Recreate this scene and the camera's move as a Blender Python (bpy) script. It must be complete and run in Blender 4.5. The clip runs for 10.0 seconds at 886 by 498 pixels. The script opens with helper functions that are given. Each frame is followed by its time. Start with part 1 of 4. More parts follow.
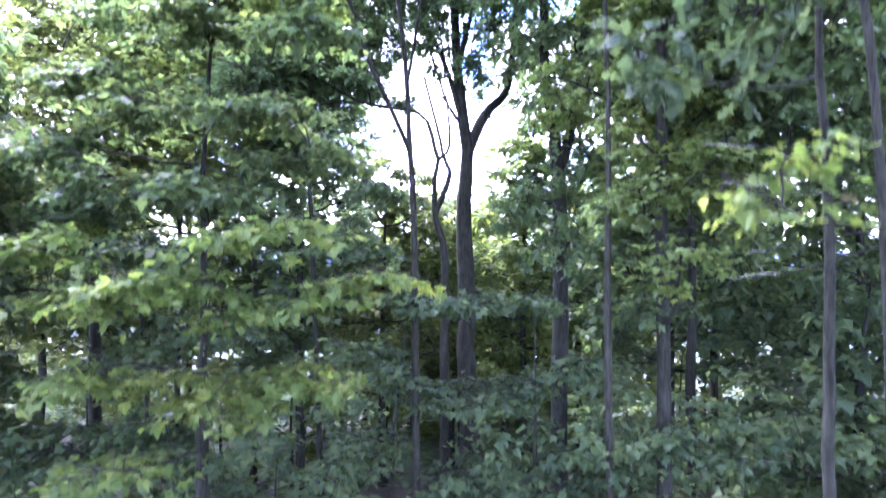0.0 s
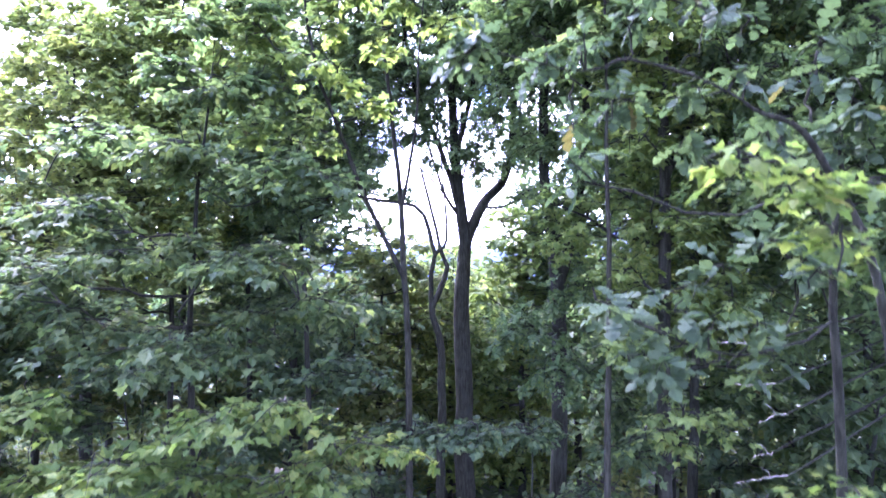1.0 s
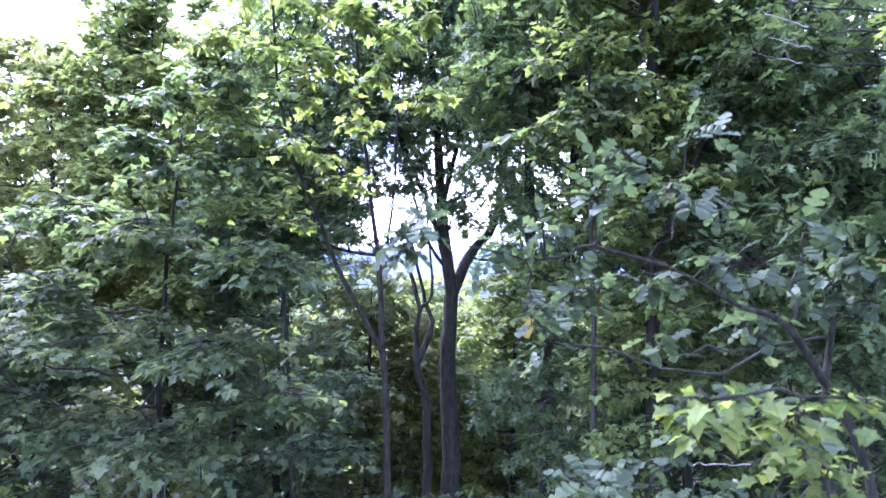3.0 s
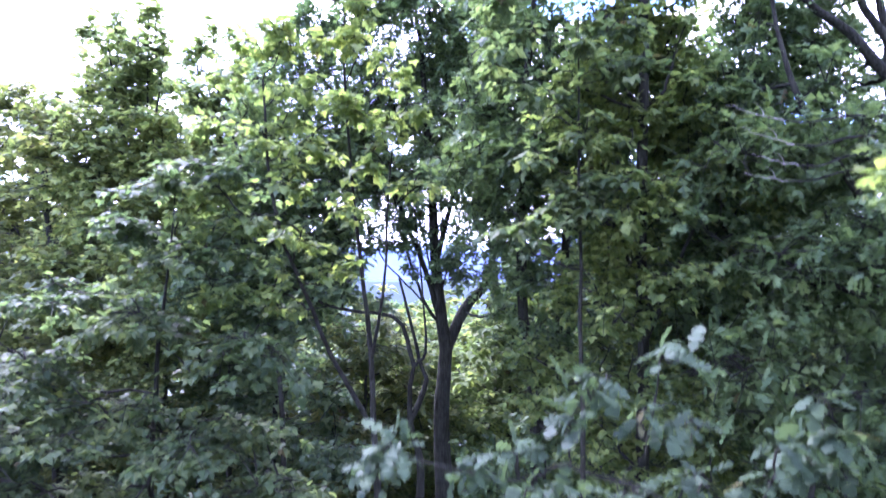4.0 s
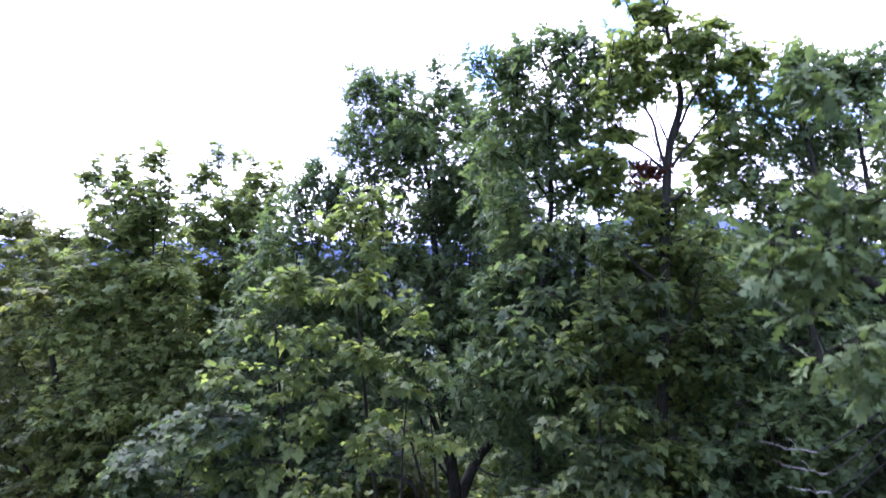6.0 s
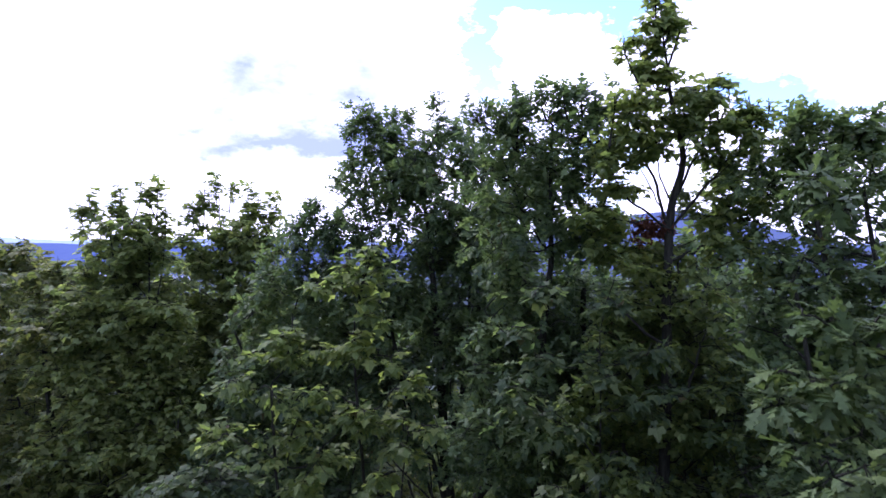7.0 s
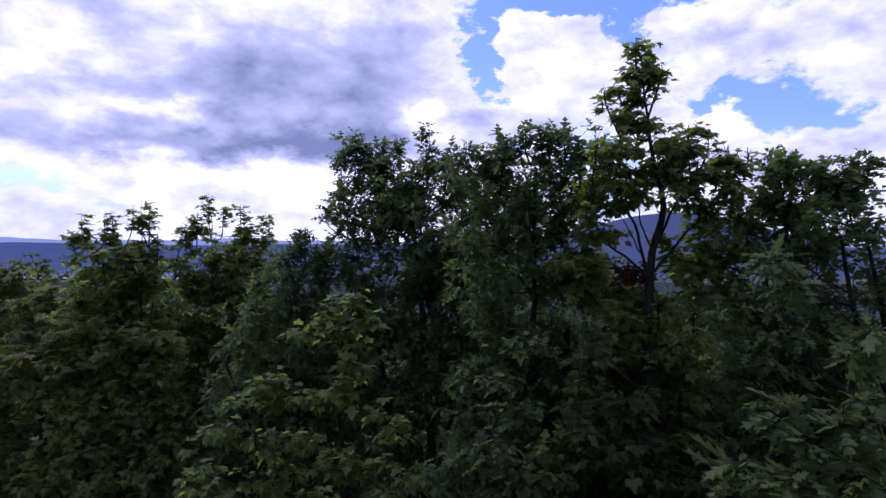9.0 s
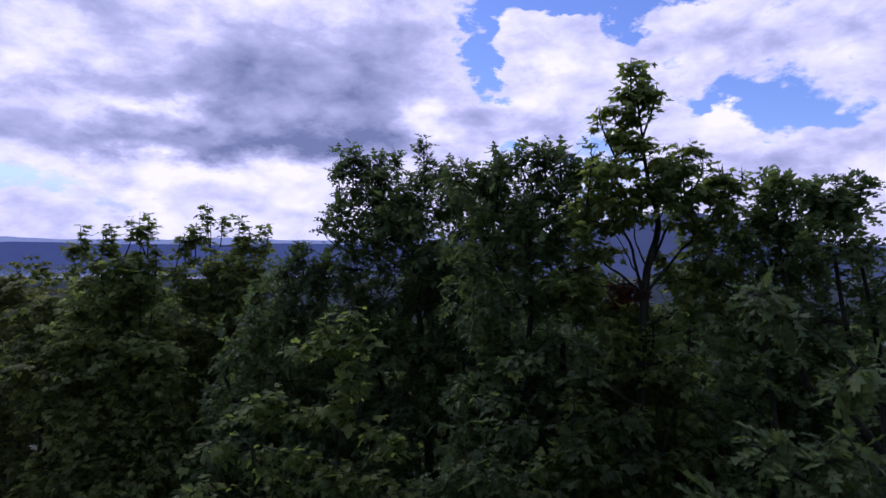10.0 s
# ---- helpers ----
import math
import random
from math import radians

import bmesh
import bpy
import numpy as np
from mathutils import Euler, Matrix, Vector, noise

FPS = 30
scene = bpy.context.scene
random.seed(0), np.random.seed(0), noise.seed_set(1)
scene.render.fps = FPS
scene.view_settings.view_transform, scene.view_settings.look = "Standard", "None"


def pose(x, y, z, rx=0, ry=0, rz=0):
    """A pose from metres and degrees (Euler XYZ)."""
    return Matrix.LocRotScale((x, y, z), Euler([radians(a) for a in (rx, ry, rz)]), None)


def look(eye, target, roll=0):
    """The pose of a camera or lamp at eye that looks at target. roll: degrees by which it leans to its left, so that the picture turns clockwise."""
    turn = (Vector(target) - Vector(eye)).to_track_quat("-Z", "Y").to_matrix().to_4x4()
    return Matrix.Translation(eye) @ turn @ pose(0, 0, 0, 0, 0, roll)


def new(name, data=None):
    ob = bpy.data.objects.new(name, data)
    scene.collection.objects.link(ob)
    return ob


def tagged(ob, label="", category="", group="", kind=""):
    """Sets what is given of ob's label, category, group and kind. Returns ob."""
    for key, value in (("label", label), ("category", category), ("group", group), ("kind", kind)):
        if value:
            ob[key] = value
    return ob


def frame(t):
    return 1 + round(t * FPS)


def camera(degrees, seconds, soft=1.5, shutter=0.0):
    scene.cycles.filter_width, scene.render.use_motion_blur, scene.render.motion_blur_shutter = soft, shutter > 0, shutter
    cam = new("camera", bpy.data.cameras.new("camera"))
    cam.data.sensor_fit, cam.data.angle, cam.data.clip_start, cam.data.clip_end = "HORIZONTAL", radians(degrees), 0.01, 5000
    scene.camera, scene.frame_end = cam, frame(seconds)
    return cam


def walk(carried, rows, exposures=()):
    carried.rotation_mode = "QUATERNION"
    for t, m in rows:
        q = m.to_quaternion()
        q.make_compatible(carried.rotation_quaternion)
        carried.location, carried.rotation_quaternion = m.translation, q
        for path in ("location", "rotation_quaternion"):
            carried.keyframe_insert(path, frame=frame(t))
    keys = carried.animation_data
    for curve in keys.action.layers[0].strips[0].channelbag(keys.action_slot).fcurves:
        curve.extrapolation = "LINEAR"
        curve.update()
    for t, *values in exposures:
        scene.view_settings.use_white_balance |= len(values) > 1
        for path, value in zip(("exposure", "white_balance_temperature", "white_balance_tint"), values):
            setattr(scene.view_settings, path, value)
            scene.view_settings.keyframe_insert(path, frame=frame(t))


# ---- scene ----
cam = camera(74.0, 10.0, soft=1.5, shutter=0.5)
METRES, EYE, TILT, LEAN, TURN = 7.0, 4.5, 0.0, 0.0, 0.0
ROWS = [
    (0.0, 0.0000, 0.0000, 0.0000, -0.00, 0.00, -0.00),
    (0.5, 0.0044, 0.0101, 0.1344, 0.12, -0.31, -0.11),
    (1.0, 0.0098, 0.0311, 0.2184, 0.14, -0.36, -0.16),
    (1.5, 0.0188, 0.0574, 0.2686, 0.15, -0.38, -0.21),
    (2.0, 0.0267, 0.0740, 0.2958, 0.16, -0.42, -0.19),
    (3.5, 0.0490, 0.0671, 0.3787, 0.20, -0.38, -0.23),
    (4.0, 0.0550, 0.0677, 0.4571, 0.24, -0.42, -0.30),
    (4.5, 0.0542, 0.0715, 0.5547, 0.26, -0.52, -0.26),
    (5.0, 0.0469, 0.0764, 0.6470, 0.28, -0.70, -0.12),
    (5.5, 0.0373, 0.0831, 0.7296, 0.24, -0.83, -0.07),
    (6.0, 0.0310, 0.0897, 0.8037, 0.26, -0.95, -0.09),
    (7.5, 0.0384, 0.1075, 0.9095, 0.30, -0.96, -0.26),
    (8.0, 0.0464, 0.1057, 0.9318, 0.36, -0.90, -0.30),
    (8.5, 0.0524, 0.1002, 0.9453, 0.34, -0.86, -0.37),
    (9.0, 0.0572, 0.0962, 0.9484, 0.32, -0.89, -0.36),
    (9.5, 0.0615, 0.0934, 0.9504, 0.30, -0.92, -0.37),
    (10.0, 0.0620, 0.0913, 0.9746, 0.30, -0.95, -0.37),
]
EXPOSURES = [
    (0.0, 4.38, 5300, 39), (1.0, 4.18, 5230, 42), (2.0, 4.02, 5180, 44), (3.5, 3.84, 5180, 44), (4.5, 3.46, 5230, 44),
    (5.5, 2.88, 5400, 38), (6.2, 2.26, 5500, 36), (7.4, 1.00, 5600, 33), (8.0, 0.51, 5650, 31), (8.6, 0.11, 5700, 30), (9.2, -0.15, 5700, 30), (10.0, -0.40, 5700, 30),
]
walk(cam, [(t, pose(0, 0, EYE, TILT, LEAN, TURN) @ pose(METRES * x, METRES * y, METRES * z, 90 + pitch, roll, yaw)) for t, x, y, z, yaw, pitch, roll in ROWS], EXPOSURES)

# ---- sky and sun ----
SUN_EL, SUN_AZ = radians(50), radians(-44)  # azimuth from +y towards +x
SUN_STRENGTH, CLOUD, SKY = 1.9, 1.26, 0.14


class Nodes:
    """Small wrapper to wire up shader nodes."""

    def __init__(self, tree):
        self.tree = tree
        tree.nodes.clear()

    def add(self, kind, **inputs):
        n = self.tree.nodes.new(kind)
        for k, v in inputs.items():
            key = int(k[1:]) if k[0] == "i" and k[1:].isdigit() else k.replace("_", " ")
            self.put(n.inputs[key], v)
        return n

    def put(self, socket, v):
        if isinstance(v, bpy.types.NodeSocket):
            self.tree.links.new(v, socket)
        elif isinstance(v, bpy.types.Node):
            self.tree.links.new(v.outputs[0], socket)
        else:
            socket.default_value = v

    def math(self, op, a, b=0.0, clamp=False):
        n = self.add("ShaderNodeMath", i0=a, i1=b)
        n.operation, n.use_clamp = op, clamp
        return n.outputs[0]

    def stretch(self, vector, by):
        n = self.add("ShaderNodeVectorMath", i0=vector, i1=by)
        n.operation = "MULTIPLY"
        return n.outputs[0]

    def noise(self, vector, scale, detail=3.0, rough=0.55, distortion=0.0):
        return self.add("ShaderNodeTexNoise", Vector=vector, Scale=scale, Detail=detail, Roughness=rough, Distortion=distortion).outputs[0]

    def ramp(self, fac, *stops):
        n = self.add("ShaderNodeValToRGB", Fac=fac)
        el = n.color_ramp.elements
        while len(el) < len(stops):
            el.new(0.5)
        for e, (p, c) in zip(el, stops):
            e.position, e.color = p, (*c, 1) if len(c) == 3 else c
        return n.outputs[0]

    def mix(self, fac, a, b, blend="MIX"):
        n = self.add("ShaderNodeMix")
        n.data_type, n.blend_type = "RGBA", blend
        self.put(n.inputs[0], fac)
        self.put(n.inputs[6], a)
        self.put(n.inputs[7], b)
        return n.outputs[2]

    def smooth(self, v, lo, hi):
        n = self.add("ShaderNodeMapRange", Value=v)
        n.interpolation_type = "SMOOTHSTEP"
        n.inputs[1].default_value, n.inputs[2].default_value = lo, hi
        return n.outputs[0]


def cloud_sky():
    world = bpy.data.worlds.new("sky")
    scene.world = world
    world.use_nodes = True
    N = Nodes(world.node_tree)
    d = N.add("ShaderNodeTexCoord").outputs["Generated"]
    sep = N.add("ShaderNodeSeparateXYZ", Vector=d)
    az = N.math("ARCTAN2", sep.outputs[0], sep.outputs[1])
    el = N.math("ARCSINE", sep.outputs[2])
    flat = N.stretch(d, (1, 1, 1.9))
    billow = N.noise(flat, 5.5, 9, 0.56, 0.25)
    broad = N.noise(flat, 2.2, 3, 0.5)
    fine = N.noise(flat, 19.0, 7, 0.6, 0.35)
    warp_a = N.math("MULTIPLY", N.math("SUBTRACT", N.noise(flat, 7.0, 6, 0.6), 0.5), 0.24)
    warp_e = N.math("MULTIPLY", N.math("SUBTRACT", N.noise(flat, 9.0, 6, 0.6), 0.5), 0.13)
    az = N.math("ADD", az, warp_a)
    el = N.math("ADD", el, warp_e)

    def spot(a, e, wa, we, weight):
        p = N.math("POWER", N.math("ABSOLUTE", N.math("DIVIDE", N.math("SUBTRACT", az, a), wa)), 2.0)
        q = N.math("POWER", N.math("ABSOLUTE", N.math("DIVIDE", N.math("SUBTRACT", el, e), we)), 2.0)
        return N.math("MULTIPLY", N.math("EXPONENT", N.math("MULTIPLY", N.math("ADD", p, q), -1.0)), weight)

    def total(first, spots):
        for s in spots:
            first = N.math("ADD", first, spot(*s))
        return first

    # openings of blue (minus) and heaps of cloud (plus), in radians of azimuth and elevation
    ragged = N.math("ADD", N.math("MULTIPLY", N.math("SUBTRACT", fine, 0.5), 0.30), N.math("MULTIPLY", N.math("SUBTRACT", N.noise(flat, 46.0, 5, 0.6), 0.5), 0.14))
    cover = total(N.math("ADD", N.math("ADD", N.math("MULTIPLY", billow, 0.62), ragged), N.math("ADD", N.math("MULTIPLY", broad, 0.16), 0.16)), [
        (0.075, 0.305, 0.022, 0.060, -0.32), (0.19, 0.378, 0.11, 0.018, -0.32), (0.300, 0.350, 0.040, 0.030, -0.34),
        (0.39, 0.205, 0.024, 0.018, -0.24), (0.57, 0.175, 0.050, 0.018, -0.15), (0.452, 0.225, 0.030, 0.020, -0.24), (0.50, 0.200, 0.045, 0.020, -0.22),
        (-0.60, 0.080, 0.10, 0.022, -0.20), (-0.50, 0.055, 0.05, 0.015, -0.18), (0.36, 0.40, 0.05, 0.03, -0.2),
        (-0.32, 0.21, 0.32, 0.16, 0.34), (0.17, 0.24, 0.08, 0.06, 0.26), (0.20, 0.325, 0.06, 0.028, 0.20), (0.42, 0.33, 0.06, 0.06, 0.16),
        (0.58, 0.30, 0.10, 0.05, 0.2), (0.43, 0.18, 0.06, 0.03, 0.2), (0.6, 0.1, 0.16, 0.05, 0.26), (-0.2, 0.07, 0.25, 0.05, 0.2),
    ])
    mask = N.smooth(cover, 0.465, 0.575)
    # heavy grey bases (plus) and sunlit tops (minus)
    puff = N.noise(flat, 11.0, 8, 0.58, 0.4)
    shade = total(N.math("ADD", N.math("MULTIPLY", billow, 0.62), N.math("ADD", N.math("MULTIPLY", fine, 0.44), N.math("MULTIPLY", N.math("SUBTRACT", puff, 0.40), 0.48))), [
        (-0.26, 0.24, 0.25, 0.085, 0.34), (-0.40, 0.150, 0.30, 0.022, 0.36), (-0.17, 0.155, 0.12, 0.035, 0.40),
        (-0.58, 0.34, 0.10, 0.03, 0.2), (-0.08, 0.33, 0.08, 0.06, 0.24), (0.16, 0.19, 0.09, 0.025, 0.26), (-0.40, 0.23, 0.12, 0.03, 0.20), (-0.55, 0.21, 0.1, 0.02, 0.16),
        (-0.42, 0.28, 0.40, 0.10, 0.04), (-0.30, 0.38, 0.12, 0.03, -0.16), (-0.60, 0.28, 0.05, 0.03, -0.12), (-0.64, 0.23, 0.05, 0.02, -0.2), (-0.03, 0.20, 0.05, 0.025, -0.26), (-0.45, 0.19, 0.1, 0.015, -0.12),
        (-0.45, 0.10, 0.35, 0.022, -0.2), (0.16, 0.30, 0.08, 0.035, -0.24), (0.52, 0.29, 0.12, 0.025, 0.14), (0.36, 0.30, 0.04, 0.02, 0.10), (0.60, 0.12, 0.12, 0.02, 0.16), (0.42, 0.19, 0.1, 0.03, -0.06),
    ])
    body = N.ramp(N.math("MULTIPLY", shade, 0.80),
                  (0.34, (1.03, 1.02, 1.08)), (0.46, (0.80, 0.81, 0.96)), (0.62, (0.49, 0.525, 0.72)), (0.95, (0.19, 0.23, 0.38)))
    air = N.add("ShaderNodeTexSky")
    air.sky_type, air.sun_disc, air.sun_elevation, air.sun_rotation = "NISHITA", False, SUN_EL, SUN_AZ
    air.altitude, air.air_density, air.dust_density = 300.0, 1.1, 0.6
    blue = N.mix(1.0, air.outputs[0], (SKY * 0.78, SKY * 0.90, SKY * 1.25, 1), "MULTIPLY")
    # clouds shine brightest towards the sun, by forward scattering
    facing = N.add("ShaderNodeVectorMath", i0=d, i1=(math.sin(SUN_AZ) * math.cos(SUN_EL), math.cos(SUN_AZ) * math.cos(SUN_EL), math.sin(SUN_EL)))
    facing.operation = "DOT_PRODUCT"
    forward = N.math("ADD", N.math("MULTIPLY", N.smooth(facing.outputs["Value"], -0.6, 0.35), 0.40 * CLOUD), 0.60 * CLOUD)
    lit = N.add("ShaderNodeVectorMath", i0=body)
    lit.operation = "SCALE"
    N.put(lit.inputs["Scale"], forward)
    cloud = lit.outputs[0]
    # pale air low over the horizon
    low = N.smooth(N.math("ABSOLUTE", sep.outputs[2]), 0.0, 0.11)
    blue = N.mix(low, (0.50, 0.58, 0.88, 1), blue)
    N.add("ShaderNodeOutputWorld", Surface=N.add("ShaderNodeBackground", Color=N.mix(mask, blue, cloud), Strength=1.0))


cloud_sky()
sun = new("sun", bpy.data.lights.new("sun", "SUN"))
sun.data.energy, sun.data.angle, sun.data.color = SUN_STRENGTH, radians(12), (1.0, 0.96, 0.88)
sun.matrix_world = look((0, 0, 60), Vector((0, 0, 60)) - Vector((math.sin(SUN_AZ) * math.cos(SUN_EL), math.cos(SUN_AZ) * math.cos(SUN_EL), math.sin(SUN_EL))))


# ---- materials ----
def material(name):
    m = bpy.data.materials.new(name)
    m.use_nodes = True
    return m, Nodes(m.node_tree)


def leaf_material(name, dark, mid, light, single=False, odd=(0.065, 0.062, 0.022), gloss=0.52, thin=0.54, shine=0.22):
    """Leaf blade: colour differs leaf by leaf and bough by bough, light shines through it."""
    m, N = material(name)
    geo = N.add("ShaderNodeNewGeometry")
    chance = N.add("ShaderNodeObjectInfo").outputs["Random"] if single else geo.outputs["Random Per Island"]
    place = geo.outputs["Position"]
    patch = N.noise(place, 0.8, 3)
    f = N.math("ADD", N.math("MULTIPLY", chance, 0.55), N.math("MULTIPLY", N.math("SUBTRACT", patch, 0.28), 1.0))
    col = N.ramp(f, (0.12, dark), (0.5, mid), (0.92, light))
    turned = N.smooth(N.math("FRACT", N.math("MULTIPLY", chance, 37.7)), 0.991, 0.997)
    col = N.mix(turned, col, (*odd, 1))
    mottle = N.noise(place, 55.0, 2)
    col = N.mix(1.0, col, N.ramp(mottle, (0.3, (0.82, 0.82, 0.82)), (0.7, (1.12, 1.12, 1.12))), "MULTIPLY")
    bump = N.add("ShaderNodeBump", Strength=0.35, Distance=0.01, Height=N.noise(place, 70.0, 2))
    skin = N.add("ShaderNodeBsdfPrincipled", Base_Color=col, Roughness=gloss, Normal=bump)
    skin.inputs["Specular IOR Level"].default_value = shine
    through_col = N.mix(1.0, col, (1.42, 1.38, 0.90, 1), "MULTIPLY")
    glow = N.add("ShaderNodeBsdfTranslucent", Color=through_col)
    N.add("ShaderNodeOutputMaterial", Surface=N.add("ShaderNodeMixShader", i0=thin, i1=skin, i2=glow))
    return m


def bark_material(name, dark, light):
    m, N = material(name)
    place = N.add("ShaderNodeNewGeometry").outputs["Position"]
    tall = N.stretch(place, (1, 1, 0.16))
    ridge = N.noise(tall, 34.0, 5, 0.65, 0.6)
    blotch = N.noise(place, 3.0, 4)
    col = N.mix(N.smooth(ridge, 0.35, 0.68), (*dark, 1), (*light, 1))
    col = N.mix(N.math("MULTIPLY", N.smooth(blotch, 0.52, 0.7), 0.5), col, (0.034, 0.038, 0.029, 1))
    bump = N.add("ShaderNodeBump", Strength=0.9, Distance=0.03, Height=ridge)
    N.add("ShaderNodeOutputMaterial", Surface=N.add("ShaderNodeBsdfPrincipled", Base_Color=col, Roughness=0.95, Specular_IOR_Level=0.15, Normal=bump))
    return m


LEAF = {}
for kind, tones in {
    "maple": ((0.041, 0.071, 0.037), (0.072, 0.116, 0.053), (0.130, 0.177, 0.070)),
    "oak": ((0.042, 0.074, 0.034), (0.074, 0.122, 0.046), (0.122, 0.174, 0.060)),
    "fresh": ((0.046, 0.078, 0.030), (0.078, 0.122, 0.042), (0.128, 0.176, 0.054)),
    "olive": ((0.036, 0.065, 0.031), (0.065, 0.103, 0.042), (0.119, 0.157, 0.058)),
    "lime": ((0.075, 0.118, 0.040), (0.125, 0.180, 0.054), (0.205, 0.255, 0.070)),
    "young": ((0.062, 0.110, 0.030), (0.108, 0.160, 0.041), (0.187, 0.220, 0.057)),
    "pale": ((0.088, 0.132, 0.048), (0.145, 0.200, 0.066), (0.235, 0.285, 0.088)),
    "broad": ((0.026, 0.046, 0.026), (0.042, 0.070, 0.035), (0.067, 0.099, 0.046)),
    "dead": ((0.03, 0.014, 0.010), (0.06, 0.025, 0.016), (0.11, 0.05, 0.03)),
    "gold": ((0.057, 0.088, 0.029), (0.097, 0.128, 0.040), (0.167, 0.186, 0.055)),
}.items():
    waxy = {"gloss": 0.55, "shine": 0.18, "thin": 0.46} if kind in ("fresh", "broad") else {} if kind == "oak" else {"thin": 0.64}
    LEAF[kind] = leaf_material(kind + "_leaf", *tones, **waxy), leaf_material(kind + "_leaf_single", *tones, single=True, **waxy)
BARK_DARK = bark_material("ridged_grey_brown_bark", (0.009, 0.0095, 0.006), (0.029, 0.031, 0.021))
BARK_SMOOTH = bark_material("smooth_brown_bark", (0.011, 0.0115, 0.007), (0.034, 0.035, 0.025))
BARK_DEAD = bark_material("bleached_dead_wood", (0.22, 0.20, 0.18), (0.42, 0.40, 0.37))

m_floor, N = material("leaf_litter")
here = N.add("ShaderNodeNewGeometry").outputs["Position"]
litter = N.ramp(N.noise(here, 9.0, 6, 0.7), (0.3, (0.014, 0.011, 0.008)), (0.5, (0.034, 0.026, 0.017)), (0.7, (0.065, 0.048, 0.031)))
moss = N.smooth(N.noise(here, 0.5, 4), 0.45, 0.6)
far_wood = N.ramp(N.noise(here, 0.02, 8, 0.7), (0.35, (0.015, 0.035, 0.02)), (0.65, (0.035, 0.06, 0.03)))
sep = N.add("ShaderNodeSeparateXYZ", Vector=here)
col = N.mix(N.math("MULTIPLY", moss, 0.7), litter, (0.045, 0.085, 0.025, 1))
col = N.mix(N.smooth(sep.outputs[1], 40.0, 90.0), col, far_wood)
N.add("ShaderNodeOutputMaterial", Surface=N.add("ShaderNodeBsdfPrincipled", Base_Color=col, Roughness=0.95,
      Normal=N.add("ShaderNodeBump", Strength=0.8, Distance=0.05, Height=N.noise(here, 14.0, 5))))

m_water, N = material("lake_water")
N.add("ShaderNodeOutputMaterial", Surface=N.add("ShaderNodeBsdfPrincipled", Base_Color=(0.05, 0.07, 0.09, 1), Roughness=0.08))


def painted_haze_material(name, tone, glow):
    """Wooded ridge as a glowing backdrop: kilometres of blue air painted into its colour."""
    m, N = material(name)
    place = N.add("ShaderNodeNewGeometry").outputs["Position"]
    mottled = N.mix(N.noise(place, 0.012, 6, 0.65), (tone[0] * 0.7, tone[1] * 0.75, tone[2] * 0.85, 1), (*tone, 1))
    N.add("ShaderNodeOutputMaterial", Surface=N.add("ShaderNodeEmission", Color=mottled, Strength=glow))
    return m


# glowing ridge colours with aerial haze mixed in, paler with distance
HAZE_NEAR = painted_haze_material("haze_blue_ridge", (0.084, 0.112, 0.225), 1.0)
HAZE_MID = painted_haze_material("haze_blue_far_ridge", (0.084, 0.118, 0.275), 1.0)
HAZE_LOW = painted_haze_material("haze_blue_green_foothill", (0.052, 0.068, 0.088), 1.0)
HAZE_FAR = painted_haze_material("haze_pale_far_ridge", (0.32, 0.40, 0.66), 1.0)


# ---- ground and distance ----
def grid_mesh(name, xs, ys, height, mat):
    X, Y = np.meshgrid(xs, ys)
    Z = height(X, Y)
    verts = np.stack([X, Y, Z], -1).reshape(-1, 3)
    nx, ny = len(xs), len(ys)
    i = (np.arange(ny - 1)[:, None] * nx + np.arange(nx - 1)[None]).reshape(-1)
    faces = np.stack([i, i + 1, i + nx + 1, i + nx], -1)
    me = bpy.data.meshes.new(name)
    me.from_pydata(verts.tolist(), [], faces.tolist())
    me.materials.append(mat)
    me.polygons.foreach_set("use_smooth", [True] * len(me.polygons))
    return new(name, me)


def ground_height(x, y):
    """The hilltop falls away ahead to a wide valley; it stays high to the left."""
    ahead = np.maximum(y - 4, 0)
    fall = -0.06 * np.minimum(ahead, 12) - 0.20 * np.clip(ahead - 12, 0, 60) - 0.14 * np.clip(ahead - 72, 0, 1000)
    ease = np.clip((-x - 8) / 30, 0, 1) * np.clip(1 - ahead / 160, 0, 1)
    fall = fall * (1 - 0.75 * ease)
    bumps = 0.10 * np.sin(x * 1.3 + y * 0.7) + 0.08 * np.sin(x * 0.6 - y * 1.1) + 0.05 * np.sin(2.7 * x + 1.9 * y)
    return np.maximum(fall, -152) + bumps


def spread(lo, hi, near, n):
    u = np.linspace(-1, 1, n)
    v = np.sign(u) * np.abs(u) ** 3.2
    return np.where(v < 0, -v * lo, v * hi) + near


ground = grid_mesh("ground", spread(-4600, 4600, 0, 121), np.concatenate([np.linspace(-4000, -30, 14), np.linspace(-26, 30, 57), 30 + 4600 * np.linspace(0.02, 1, 60) ** 2.6]), ground_height, m_floor)
tagged(ground, "brown leaf litter with mossy patches on sloping forest floor", "ground", kind="structure")
lake = grid_mesh("water", np.linspace(-2900, 60, 12), np.linspace(2250, 3350, 10), lambda x, y: 0 * x - 147.0, m_water)
tagged(lake, "calm pale lake in the valley reflecting cloudy sky", "lake", kind="structure")


